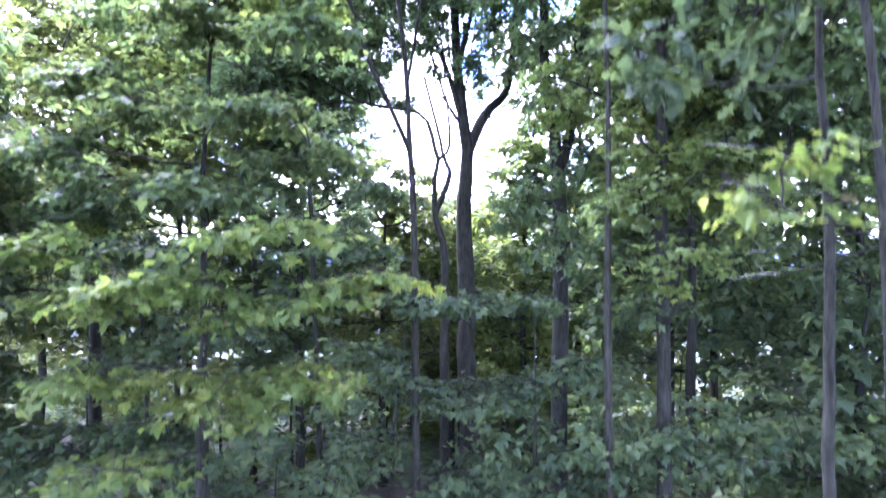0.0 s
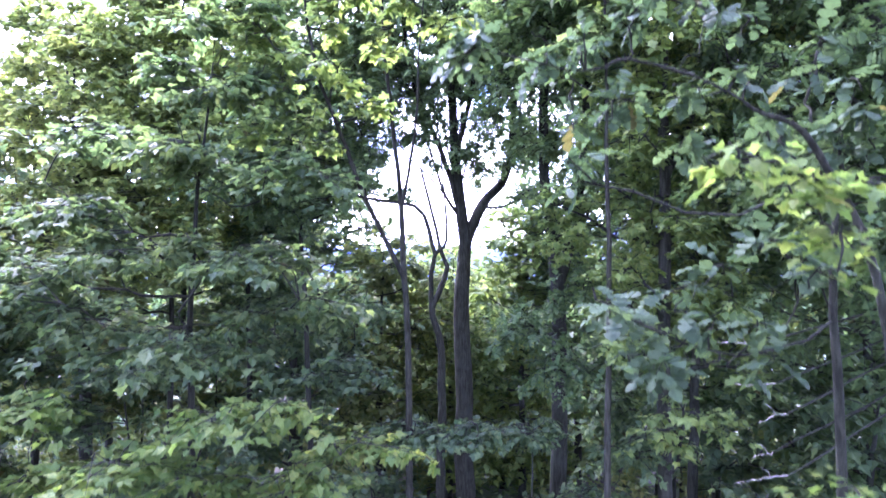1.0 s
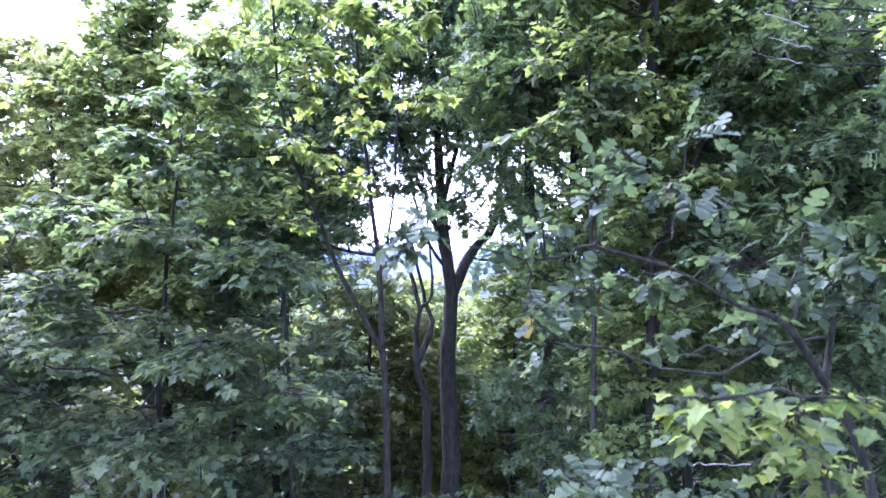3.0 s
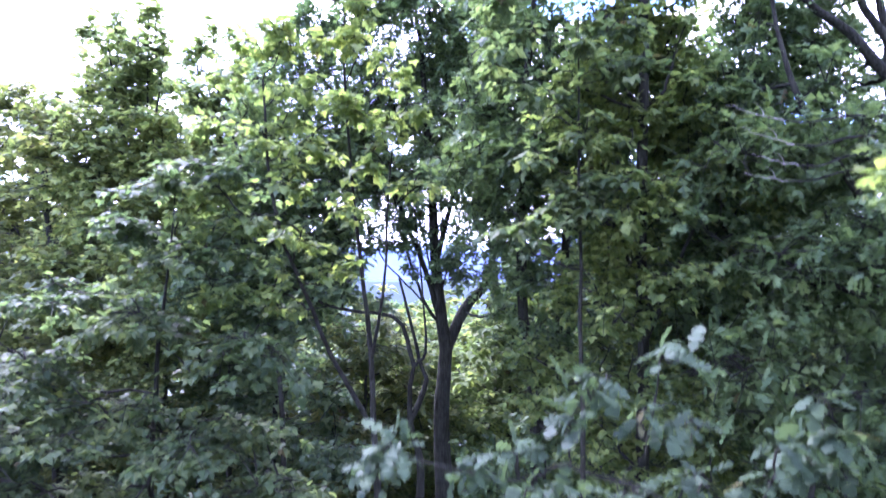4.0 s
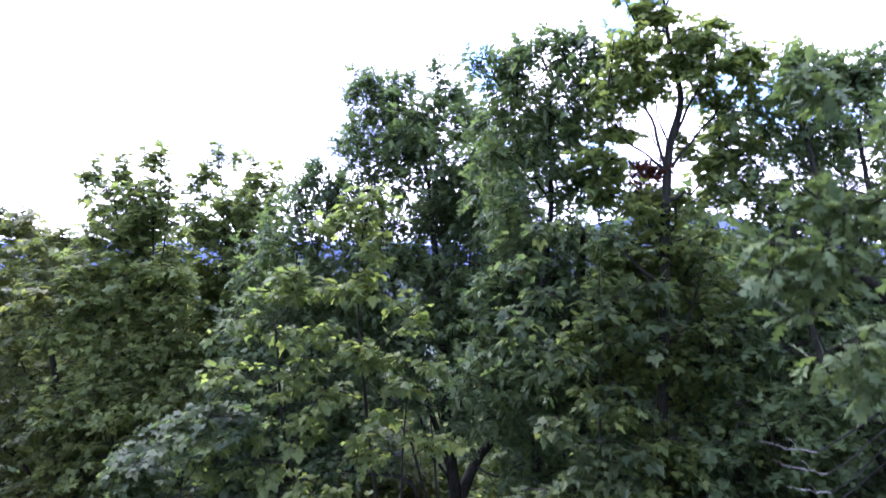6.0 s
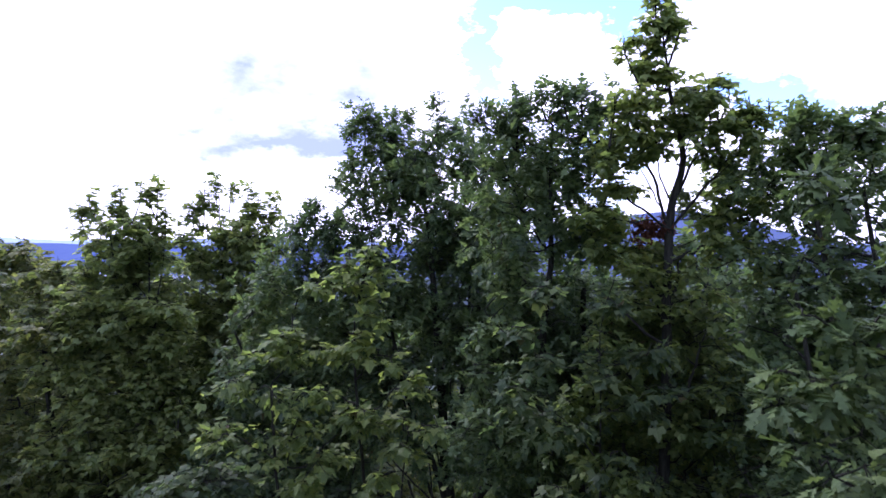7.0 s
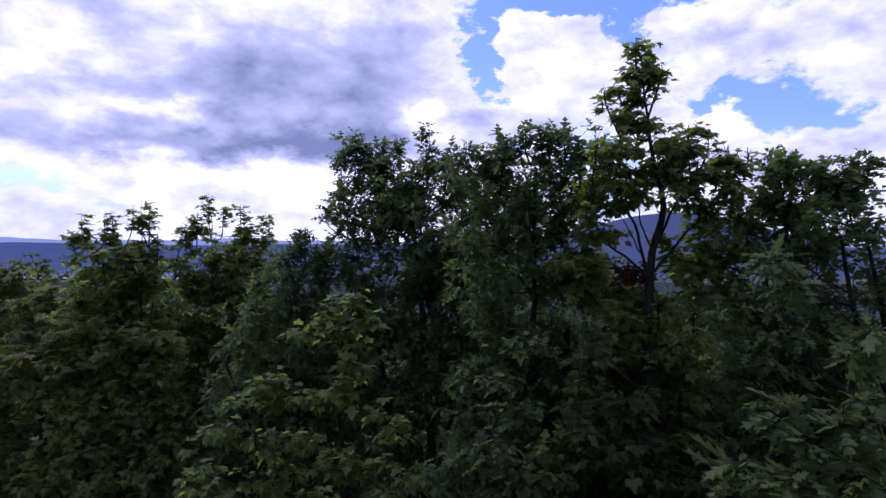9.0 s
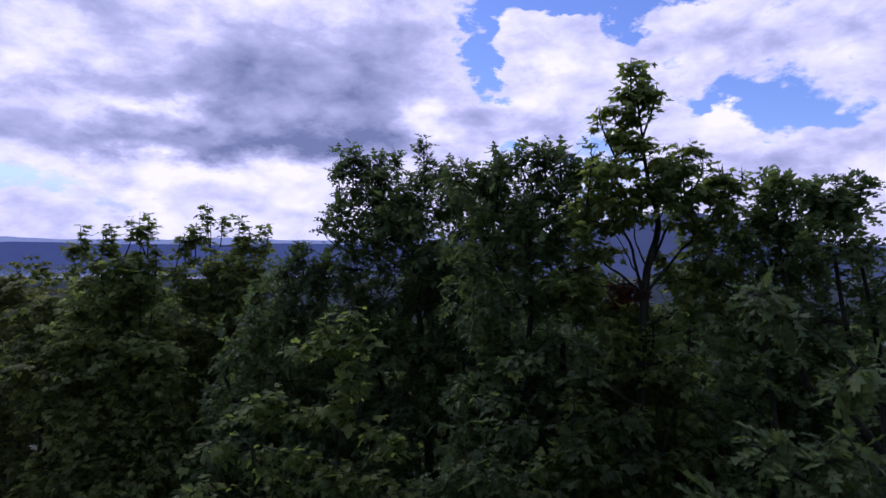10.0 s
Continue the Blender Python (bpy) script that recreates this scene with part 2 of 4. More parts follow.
def ridge(name, y, x0, x1, top, wave, depth, mat, label):
    """A long wooded ridge with a wavering crest, lying across the view."""
    xs, ys = np.linspace(x0, x1, 160), np.linspace(-1, 1, 9)

    def height(X, Y):
        v = (Y - y) / depth
        crest = top(X) + wave * (np.sin(X / 310.0 + y) + 0.5 * np.sin(X / 140.0 + 2 * y) + 0.22 * np.sin(X / 47.0))
        return -155 + (crest + 155) * np.cos(v * math.pi / 2) ** 0.7

    return tagged(grid_mesh(name, xs, y + depth * ys * 0.999, height, mat), label, "distant hills", kind="structure")


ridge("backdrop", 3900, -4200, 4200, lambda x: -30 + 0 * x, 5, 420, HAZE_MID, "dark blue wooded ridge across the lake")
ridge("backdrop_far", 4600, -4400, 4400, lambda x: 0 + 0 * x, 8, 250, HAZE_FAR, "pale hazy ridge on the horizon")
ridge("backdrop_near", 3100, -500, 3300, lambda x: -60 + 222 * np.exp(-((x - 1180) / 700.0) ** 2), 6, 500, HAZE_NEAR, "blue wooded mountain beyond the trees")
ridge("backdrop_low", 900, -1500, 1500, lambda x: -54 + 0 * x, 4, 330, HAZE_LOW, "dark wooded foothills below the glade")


# ---- trees: shared builders ----
rng = np.random.default_rng(7)


def empty_thing(name, x, y, label, category, group=""):
    ob = new(name)
    ob.location = (x, y, float(ground_height(np.array(x), np.array(y))))
    ob.empty_display_size = 0.2
    return tagged(ob, label, category, group)


def part(name, me, parent, label="", kind=""):
    """A mesh in world coordinates as a part of its thing."""
    ob = new(name, me)
    ob.parent = parent
    ob.matrix_parent_inverse = Matrix.Translation(parent.location).inverted()
    return tagged(ob, label, kind=kind)


def mesh_of(name, verts, faces, mat, smooth=True):
    """A mesh from arrays of corners and of triangles or quads."""
    verts, faces = np.asarray(verts, dtype=np.float32), np.asarray(faces, dtype=np.int32)
    me = bpy.data.meshes.new(name)
    me.vertices.add(len(verts))
    me.vertices.foreach_set("co", verts.reshape(-1))
    k = faces.shape[1]
    me.loops.add(len(faces) * k)
    me.loops.foreach_set("vertex_index", faces.reshape(-1))
    me.polygons.add(len(faces))
    me.polygons.foreach_set("loop_start", np.arange(len(faces), dtype=np.int32) * k)
    me.update(calc_edges=True)
    me.polygons.foreach_set("use_smooth", np.full(len(faces), smooth))
    me.materials.append(mat)
    return me


def unit(v):
    return v / np.maximum(np.linalg.norm(v, axis=-1, keepdims=True), 1e-9)


def tube(points, radii, sides, rough=0.0):
    """Corners and quads of a round, tapering, slightly knobbly stem along a line."""
    P, R = np.asarray(points, float), np.asarray(radii, float)
    T = unit(np.gradient(P, axis=0))
    ref = np.array([1.0, 0.13, 0.07]) if abs(T[0][0]) < 0.8 else np.array([0.1, 1.0, 0.05])
    A = unit(np.cross(T, ref))
    B = np.cross(T, A)
    ang = np.linspace(0, 2 * math.pi, sides, endpoint=False)
    rad = R[:, None] * (1 + rough * rng.normal(0, 1, (len(P), sides)))
    V = P[:, None] + rad[..., None] * (np.cos(ang)[None, :, None] * A[:, None] + np.sin(ang)[None, :, None] * B[:, None])
    i, j = np.meshgrid(np.arange(len(P) - 1), np.arange(sides), indexing="ij")
    a, b = i * sides + j, i * sides + (j + 1) % sides
    F = np.stack([a, b, b + sides, a + sides], -1).reshape(-1, 4)
    return V.reshape(-1, 3), F


def curve_through(points, n):
    """A smooth line of n points through a few given ones."""
    P = np.asarray(points, float)
    P = np.vstack([2 * P[0] - P[1], P, 2 * P[-1] - P[-2]])
    s = np.linspace(0, len(P) - 3 - 1e-6, n)
    k, u = s.astype(int), (s % 1)[:, None]
    a, b, c, d = P[k], P[k + 1], P[k + 2], P[k + 3]
    return 0.5 * (2 * b + (c - a) * u + (2 * a - 5 * b + 4 * c - d) * u ** 2 + (3 * b - a - 3 * c + d) * u ** 3)


# ---- leaf shapes: x along the midrib, y across, z up; half an outline, mirrored ----
def leaf_shape(half, fold, droop, simple=False):
    """A lobed blade: a fan of triangles about the midrib, or from the stalk, folded and drooping."""
    half = np.asarray(half, float)
    ring = np.vstack([[[0, 0]], half, [[1, 0]], (half * (1, -1))[::-1]])
    if simple:
        z = fold * np.abs(ring[:, 1]) - droop * ring[:, 0] ** 2
        return np.column_stack([ring, z]), np.array([(0, i + 1, i) for i in range(1, len(ring) - 1)])
    ring = np.vstack([ring, [[0.42, 0]]])
    z = fold * np.abs(ring[:, 1]) - droop * ring[:, 0] ** 2
    n = len(ring) - 1
    return np.column_stack([ring, z]), np.array([(n, (i + 1) % n, i) for i in range(n)])


def lobed_strip(half, fold, droop):
    """A blade cut into lobes: strips between the midrib and one half outline, and their mirror."""
    half = [(0.0, 0.0)] + list(half) + [(1.0, 0.0)]
    V = [(x, w * side, fold * w - droop * x * x) for side in (0, 1, -1) for x, w in half]
    n = len(half)
    F = [f for i in range(n - 1) for f in ((i, n + i, n + i + 1), (i, n + i + 1, i + 1), (i, 2 * n + i + 1, 2 * n + i), (i, i + 1, 2 * n + i + 1)) if not (i == 0 and f[1] in (n, 2 * n + 1) and f[2] in (n + 1, 2 * n))]
    return np.array(V), np.array(F)


def lobed_fan(points, faces, fold, droop):
    """A small lobed blade: one triangle for each lobe, sharing the midrib; points of the upper half, mirrored."""
    P = np.array(points, float)
    V = np.vstack([P, P * (1, -1)])
    n = len(P)
    F = [f for f in faces] + [(n + a, n + c, n + b) for a, b, c in faces]
    return np.column_stack([V, fold * np.abs(V[:, 1]) - droop * V[:, 0] ** 2]), np.array(F)


MAPLE = [(-0.06, 0.26), (0.22, 0.26), (0.40, 0.60), (0.52, 0.28), (0.70, 0.22)]
RED_OAK = [(0.14, 0.015), (0.32, 0.14), (0.31, 0.04), (0.58, 0.24), (0.54, 0.045), (0.83, 0.17), (0.79, 0.04)]
WHITE_OAK = [(0.12, 0.05), (0.22, 0.17), (0.31, 0.16), (0.37, 0.06), (0.48, 0.25), (0.58, 0.24), (0.63, 0.08), (0.74, 0.23), (0.85, 0.18), (0.94, 0.09)]
MAPLE_LITE = [(0.05, 0.0), (0.50, 0.24), (1.0, 0.0), (0.54, 0.54), (-0.02, 0.42)], [(0, 2, 1), (0, 1, 3), (0, 3, 4)]
OAK_LITE = [(0.0, 0.0), (0.33, 0.29), (0.44, 0.0), (0.66, 0.32), (0.74, 0.0), (0.84, 0.15), (1.0, 0.0)], [(0, 2, 1), (2, 4, 3), (4, 6, 5)]
MAPLE_FAR = [(0.22, 0.50), (0.52, 0.24)]
OAK_FAR = [(0.36, 0.26), (0.66, 0.22)]
PLAIN = [(0.30, 0.30), (0.65, 0.26)]
BEND = (0.18, 0.18), (-0.12, 0.32), (0.34, 0.08)
SHAPES = {
    "maple": [leaf_shape(MAPLE, *b) for b in BEND],
    "oak": [lobed_strip(RED_OAK, *b) for b in BEND],
    "white_oak": [lobed_strip(WHITE_OAK, *b) for b in BEND],
    "maple_lite": [lobed_fan(*MAPLE_LITE, *b) for b in BEND],
    "oak_lite": [lobed_fan(*OAK_LITE, *b) for b in BEND],
    "maple_far": [leaf_shape(MAPLE_FAR, *b, True) for b in BEND],
    "oak_far": [leaf_shape(OAK_FAR, *b, True) for b in BEND],
    "plain": [leaf_shape(PLAIN, *b, True) for b in BEND[:2]],
}
TINT = {"maple": "maple", "oak": "oak", "young": "maple", "gold": "maple", "olive": "maple", "lime": "maple", "pale": "maple", "fresh": "oak", "broad": "oak", "dead": "oak"}
SINGLE = {}
for tint in LEAF:
    SINGLE[tint] = []
    for sv, sf in SHAPES["white_oak" if tint == "broad" else TINT[tint]]:
        SINGLE[tint].append(mesh_of("leaf", sv, sf, LEAF[tint][1], False))


def leaf_axes(ahead, up):
    """Turns for leaves that point ahead with their faces towards up."""
    X = unit(ahead)
    Z = unit(up - (up * X).sum(-1, keepdims=True) * X)
    Y = np.cross(Z, X)
    return np.stack([X, Y, Z], -1)


def leaf_mesh(pos, turn, size, shape, mat):
    """All leaves of a crown in one mesh."""
    V, F, count = [], [], 0
    pick = rng.integers(0, len(SHAPES[shape]), len(pos))
    for k, (sv, sf) in enumerate(SHAPES[shape]):
        m = pick == k
        n = int(m.sum())
        if not n:
            continue
        w = pos[m][:, None] + np.einsum("nij,kj->nki", turn[m], sv) * size[m][:, None, None]
        V.append(w.reshape(-1, 3))
        F.append((sf[None] + (np.arange(n) * len(sv))[:, None, None]).reshape(-1, 3) + count)
        count += n * len(sv)
    return mesh_of("foliage", np.vstack(V), np.vstack(F), mat, False)


def shoots(leaders):
    """Upright leading shoots of a crown: leafy whorls up a short stem. Returns twig roots and ends."""
    roots, ends = [], []
    for x, y, z, h in leaders:
        n = int(3 + 13 * h)
        u = rng.random(n) ** 0.8
        lean = rng.normal(0, 0.10, 2) * h
        axis = np.column_stack([x + lean[0] * u, y + lean[1] * u, z - h + h * u])
        a = rng.random(n) * 6.2832
        w = (0.02 + 0.34 * h * (1 - u)) * (0.3 + 0.7 * rng.random(n))
        ends.append(axis + np.column_stack([np.cos(a) * w, np.sin(a) * w, 0.12 * w + 0.03]))
        roots.append(axis - np.array([0, 0, 0.05]))
    return np.vstack(roots), np.vstack(ends)


def sprays(clumps, density, flat, pad_size, fill, tier):
    """Each clump of the crown breaks up into small flattened pads with gaps between; returns pad centres, twig ends and the pad of each."""
    pads, tips, owner = [], [], []
    for x, y, z, r in clumps:
        n = max(2, int(round(fill * (r / 0.6) ** 1.8)))
        d = unit(rng.normal(0, 1, (n, 3)))
        c = np.array([x, y, z]) + d * (r * (0.3 + 0.7 * rng.random((n, 1)) ** 0.5)) * (1, 1, tier)
        if tier < 0.5:  # a spreading bough: its outer sprays hang lower
            c[:, 2] -= 0.22 * ((c[:, 0] - x) ** 2 + (c[:, 1] - y) ** 2) / r
        for p in c:
            k = max(2, int(round(rng.normal(density, density * 0.3))))
            s = pad_size * min(1.0, 0.15 + r / 0.42) * (0.7 + 0.6 * rng.random())
            q = np.clip(rng.normal(0, 0.55, (k, 3)), -0.95, 0.95) * (s, s, s * flat)
            q[:, 2] -= 0.28 * (q[:, 0] ** 2 + q[:, 1] ** 2) / s
            owner.append(np.full(k, len(pads)))
            pads.append(p)
            tips.append(p + q)
    return np.array(pads), np.vstack(tips), np.concatenate(owner)


NEAREST = 230  # leaves kept as pieces of their own on a tree, those towards the glade


def make_tree(name, label, stem, radius, clumps, leaf="maple", size=0.085, density=8, per_spray=9, bark=None, flat=0.22,
              clump_size=0.44, forks=(), pieces=NEAREST, shape=None, group="forest trees", limb_scale=1.0, sides=12, fill=12, leaders=(), fine=True, tier=0.9):
    """A tree: a curved tapering trunk, a limb to every clump of its crown, twigs, and leaves in sprays."""
    bark = bark or BARK_DARK
    x0, y0 = stem[0][0], stem[0][1]
    thing = empty_thing(name, x0, y0, label, "tree", group)
    foot = float(ground_height(np.array(x0), np.array(y0))) - 0.15
    P = curve_through([(x0, y0, foot)] + [p for p in stem[1:]], 26)
    sway = np.cumsum(rng.normal(0, radius * 0.16, (26, 3)) * (1, 1, 0), axis=0)
    P += sway - np.linspace(0, 1, 26)[:, None] * sway[-1] - sway[0]
    h = np.linspace(0, 1, 26)
    R = radius * (1 - 0.92 * h ** 1.15) + radius * 0.45 * np.exp(-h * 26)
    part("trunk", mesh_of("trunk", *tube(P, R, sides, 0.035), bark), thing)
    nodes, width = [P], [R]
    for f in forks:  # a heavy fork: start height on the trunk, then points
        k = int(np.argmin(np.abs(P[:, 2] - f[0])))
        L = curve_through([P[k]] + list(f[2:]), 16)
        L[1:-1] += np.cumsum(rng.normal(0, 0.009, (14, 3)), axis=0) * np.sin(np.linspace(0.2, 2.94, 14))[:, None]
        r = np.linspace(f[1], f[1] * 0.35, 16)
        part("limb", mesh_of("limb", *tube(L, r, 9, 0.04), bark), thing)
        nodes.append(L)
        width.append(r)
    for (cx, cy, cz, r) in clumps:
        c = np.array([cx, cy, cz])
        A, W = np.vstack(nodes), np.concatenate(width)
        away = np.linalg.norm((A - c) * (1, 1, 0.75), axis=1) + 3.0 * np.maximum(A[:, 2] - (cz - 0.25 * r), 0)
        k = int(np.argmin(away))
        a = A[k]
        reach = np.linalg.norm(c - a)
        if reach < 0.15:
            continue
        mid = a * 0.45 + c * 0.55 + np.array([0, 0, -0.10 * reach]) + rng.normal(0, 0.06 * reach, 3)
        L = curve_through([a, mid, c, c + unit(c - mid) * r * 0.55], 10)
        L[1:-1] += rng.normal(0, 0.012 + 0.01 * reach, (8, 3))
        start = min(W[k] * 0.62, (0.012 + 0.011 * reach + 0.008 * r) * limb_scale)
        rr = np.linspace(start, 0.005, 10)
        part("branch", mesh_of("branch", *tube(L, rr, 6, 0.05), bark), thing)
        nodes.append(L)
        width.append(rr)
    pads, tips, owner = sprays(clumps, density, flat, clump_size, fill, tier)
    # side branches to the pads, then twigs from these to the leafy ends
    A = np.vstack(nodes)
    tv, tf, count = [], [], 0
    near = np.empty_like(pads)
    for k, p in enumerate(pads):
        if not fine:
            near[k] = p
            continue
        gap = np.linalg.norm(A - p, axis=1) + 1.5 * np.maximum(A[:, 2] - p[2], 0)
        a = A[int(np.argmin(gap))]
        reach = np.linalg.norm(p - a)
        mid = (a + p) / 2 + rng.normal(0, 0.07, 3) * reach + np.array([0, 0, 0.04 * reach])
        L = curve_through([a, mid, p], 5)
        V, F = tube(L, np.linspace(0.006 + 0.007 * min(reach, 1.2), 0.0035, 5), 4)
        tv.append(V)
        tf.append(F + count)
        count += len(V)
        near[k] = mid * 0.4 + p * 0.6
    root = near[owner] * 0.5 + pads[owner] * 0.5
    if leaders:
        for x, y, z, h in leaders:
            L = curve_through([A[int(np.argmin(np.linalg.norm(A - np.array([x, y, z - h - 0.3]), axis=1)))], (x, y, z - 0.9 * h), (x, y, z)], 7)
            V, F = tube(L, np.linspace(0.012, 0.003, 7), 4)
            tv.append(V)
            tf.append(F + count)
            count += len(V)
        r2, e2 = shoots(leaders)
        root, tips = np.vstack([root, r2]), np.vstack([tips, e2])
    if not fine:
        root = pads[owner] + rng.normal(0, 0.01, tips.shape)
    ax = unit(np.cross(tips - root, np.array([0.3, 0.2, 0.9])))
    ay = unit(np.cross(tips - root, ax))
    ring = []
    for line, s in ((root, 0.004), (tips, 0.0018)):
        for g in range(3):
            ring.append(line + (math.cos(g * 2.0944) * ax + math.sin(g * 2.0944) * ay) * s)
    V = np.stack(ring, 1).reshape(-1, 3)
    F = (np.array([(0, 1, 4, 3), (1, 2, 5, 4), (2, 0, 3, 5)])[None] + (np.arange(len(tips)) * 6)[:, None, None]).reshape(-1, 4) + count
    if fine:
        part("fine_branching", mesh_of("fine_branching", np.vstack(tv + [V]), np.vstack(tf + [F]), bark, False), thing, kind="stuff")
    # leaves
    n = per_spray
    along = unit(tips - root)
    t = np.repeat(tips, n, 0)
    a = np.repeat(along, n, 0)
    m = len(t)
    kind = TINT[leaf]
    if kind == "oak":
        out = unit(a * 0.5 + unit(rng.normal(0, 1, (m, 3)) * (1, 1, 0.65)) * 1.0)
        pos = t - a * (rng.random((m, 1)) * 0.12) + out * 0.02
        ahead = out - np.array([0, 0, 0.10])
        up = np.array([0, 0, 1.0]) + rng.normal(0, 0.32, (m, 3))
    else:
        out = unit(a * 0.35 + unit(rng.normal(0, 1, (m, 3)) * (1, 1, 0.3)))
        pos = t - a * (rng.random((m, 1)) * 0.22) + out * rng.random((m, 1)) * 0.10 - np.array([0, 0, 0.03])
        ahead = out - np.array([0, 0, 0.32]) + rng.normal(0, 0.14, (m, 3))
        up = np.array([0, 0, 1.0]) + 0.3 * out + rng.normal(0, 0.20, (m, 3))
    turn = leaf_axes(ahead, up)
    sz = size * np.clip(rng.normal(1.0, 0.22, m), 0.5, 1.5)
    order = np.argsort((pos[:, 0] - 0.3) ** 2 + (pos[:, 1] - 0.5) ** 2)
    own, rest = order[:pieces], order[pieces:]
    if len(rest):
        part("foliage", leaf_mesh(pos[rest], turn[rest], sz[rest], shape or {"maple": "maple_lite", "oak": "oak" if y0 < 4 else "oak_lite"}[kind], LEAF[leaf][0]), thing, kind="stuff")
    base = Matrix.Translation(thing.location).inverted()
    for i in own:
        o = new("leaf", SINGLE[leaf][int(rng.integers(0, 3))])
        o.parent = thing
        o.matrix_parent_inverse = base
        o.matrix_basis = Matrix.Translation(pos[i]) @ Matrix(turn[i].tolist()).to_4x4() @ Matrix.Scale(sz[i], 4)
    return thing


# ---- the wood, tree by tree ----
def broad_crown(x, y, top, low, half, deep=0.5, r=0.6):
    """Clumps of a plain full crown: rows from the top down, narrower above and rounded."""
    out, z = [], top - 0.4
    while z > low:
        wide = half * min(1.0, 0.30 + (top - z) * 0.40)
        n = max(1, int(round(2 * wide / (r * 1.25))))
        phase = 0.9 * (rng.random() - 0.5)
        for k in range(n):
            u = (k + 0.5 + phase) / n * 2 - 1
            s = rng.random(4)
            out.append((x + wide * u + 0.3 * (s[0] - 0.5), y + deep * (s[1] - 0.5) * 2, z - 0.35 * abs(u) + 0.4 * (s[2] - 0.5), r * (0.75 + 0.5 * s[3])))
        z -= r * 1.15
    return out


# tall forked oak in the middle
TOP = [(-0.95, 9.5, 12.36, 0.26), (-0.53, 9.5, 12.19, 0.29), (0.1, 9.5, 12.42, 0.24), (-0.23, 9.5, 12.07, 0.34), (-0.78, 9.5, 11.81, 0.41), (-0.06, 9.5, 11.69, 0.43), (0.44, 9.5, 11.86, 0.36), (-1.1, 9.5, 11.46, 0.29), (-0.52, 9.5, 11.23, 0.45), (0.16, 9.1, 11.1, 0.45), (-1.01, 9.5, 10.89, 0.34),
       (0.84, 9.8, 11.5, 0.44), (0.91, 9.5, 10.9, 0.43), (1.42, 9.9, 11.24, 0.45), (0.41, 9.8, 10.54, 0.37), (1.3, 10.0, 10.54, 0.38), (-1.0, 9.9, 10.35, 0.3), (1.66, 10.1, 11.88, 0.46), (-0.23, 8.9, 11.6, 0.32), (0.76, 10.0, 12.04, 0.36), (-0.45, 9.6, 10.5, 0.26)]
SKIRT = [(-0.35, 9.4, 9.75, 0.34), (-0.95, 9.6, 9.4, 0.36), (0.95, 9.8, 9.7, 0.4), (1.5, 10.0, 9.3, 0.42), (0.3, 9.3, 9.1, 0.28), (-0.6, 9.3, 8.6, 0.3), (1.25, 9.9, 8.6, 0.34), (-1.2, 9.3, 8.0, 0.28), (0.75, 9.7, 8.2, 0.24), (-0.35, 9.2, 7.7, 0.2), (1.5, 9.9, 7.8, 0.26), (0.55, 9.4, 7.5, 0.18)]
WISPS = [(-0.3, 9.3, 8.0, 0.2), (-0.15, 9.3, 7.3, 0.14), (0.02, 9.3, 8.1, 0.16), (0.5, 9.4, 8.0, 0.16), (0.62, 9.4, 7.2, 0.12), (0.35, 9.3, 8.5, 0.2), (-0.03, 9.3, 7.7, 0.18), (0.29, 9.3, 7.48, 0.12), (0.67, 9.3, 7.7, 0.18), (-0.05, 9.3, 8.49, 0.23), (0.67, 9.3, 8.62, 0.25), (0.97, 9.3, 7.28, 0.15), (1.26, 9.3, 7.7, 0.23), (1.32, 8.8, 6.84, 0.19)]
make_tree("oak_tree", "tall oak with dark ridged trunk forking below its crown", [(0.42, 9.5), (0.44, 9.5, 3.0), (0.38, 9.5, 5.1), (0.40, 9.5, 6.25), (0.24, 9.5, 8.2), (0.05, 9.5, 10.2), (-0.1, 9.5, 12.0)], 0.165, TOP + SKIRT + WISPS + broad_crown(0.25, 9.8, 11.3, 8.9, 1.5, 0.5, 0.5),
          "oak", 0.150, 5.2, 7, fill=25, flat=0.9, clump_size=0.38, sides=16,
          forks=[(6.2, 0.10, (0.65, 9.6, 6.65), (1.02, 9.8, 7.15), (1.16, 9.8, 7.85), (1.3, 9.8, 9.8)), (6.6, 0.05, (0.05, 9.4, 7.4), (-0.4, 9.4, 8.6), (-0.7, 9.4, 10.2)), (7.6, 0.05, (0.5, 9.5, 8.6), (0.6, 9.6, 10.2)),
                 (6.3, 0.030, (0.1, 9.4, 6.8), (-0.15, 9.3, 7.6), (-0.45, 9.3, 8.6)), (6.9, 0.022, (0.12, 9.4, 7.5), (0.0, 9.3, 8.4)), (6.5, 0.018, (-0.1, 9.3, 7.0), (-0.6, 9.3, 7.5), (-0.9, 9.3, 8.3)), (7.0, 0.018, (0.5, 9.4, 7.6), (0.62, 9.4, 8.6)), (7.2, 0.016, (0.3, 9.3, 7.9), (0.32, 9.3, 8.8))],
          leaders=[(-0.97, 9.5, 12.69, 0.39), (-0.6, 9.5, 12.53, 0.3), (-0.31, 9.5, 12.61, 0.34), (0.13, 9.5, 12.82, 0.47), (0.38, 9.5, 12.39, 0.26), (-1.23, 9.5, 11.96, 0.26), (-1.37, 9.5, 11.52, 0.21), (-1.18, 9.5, 12.36, 0.26)])
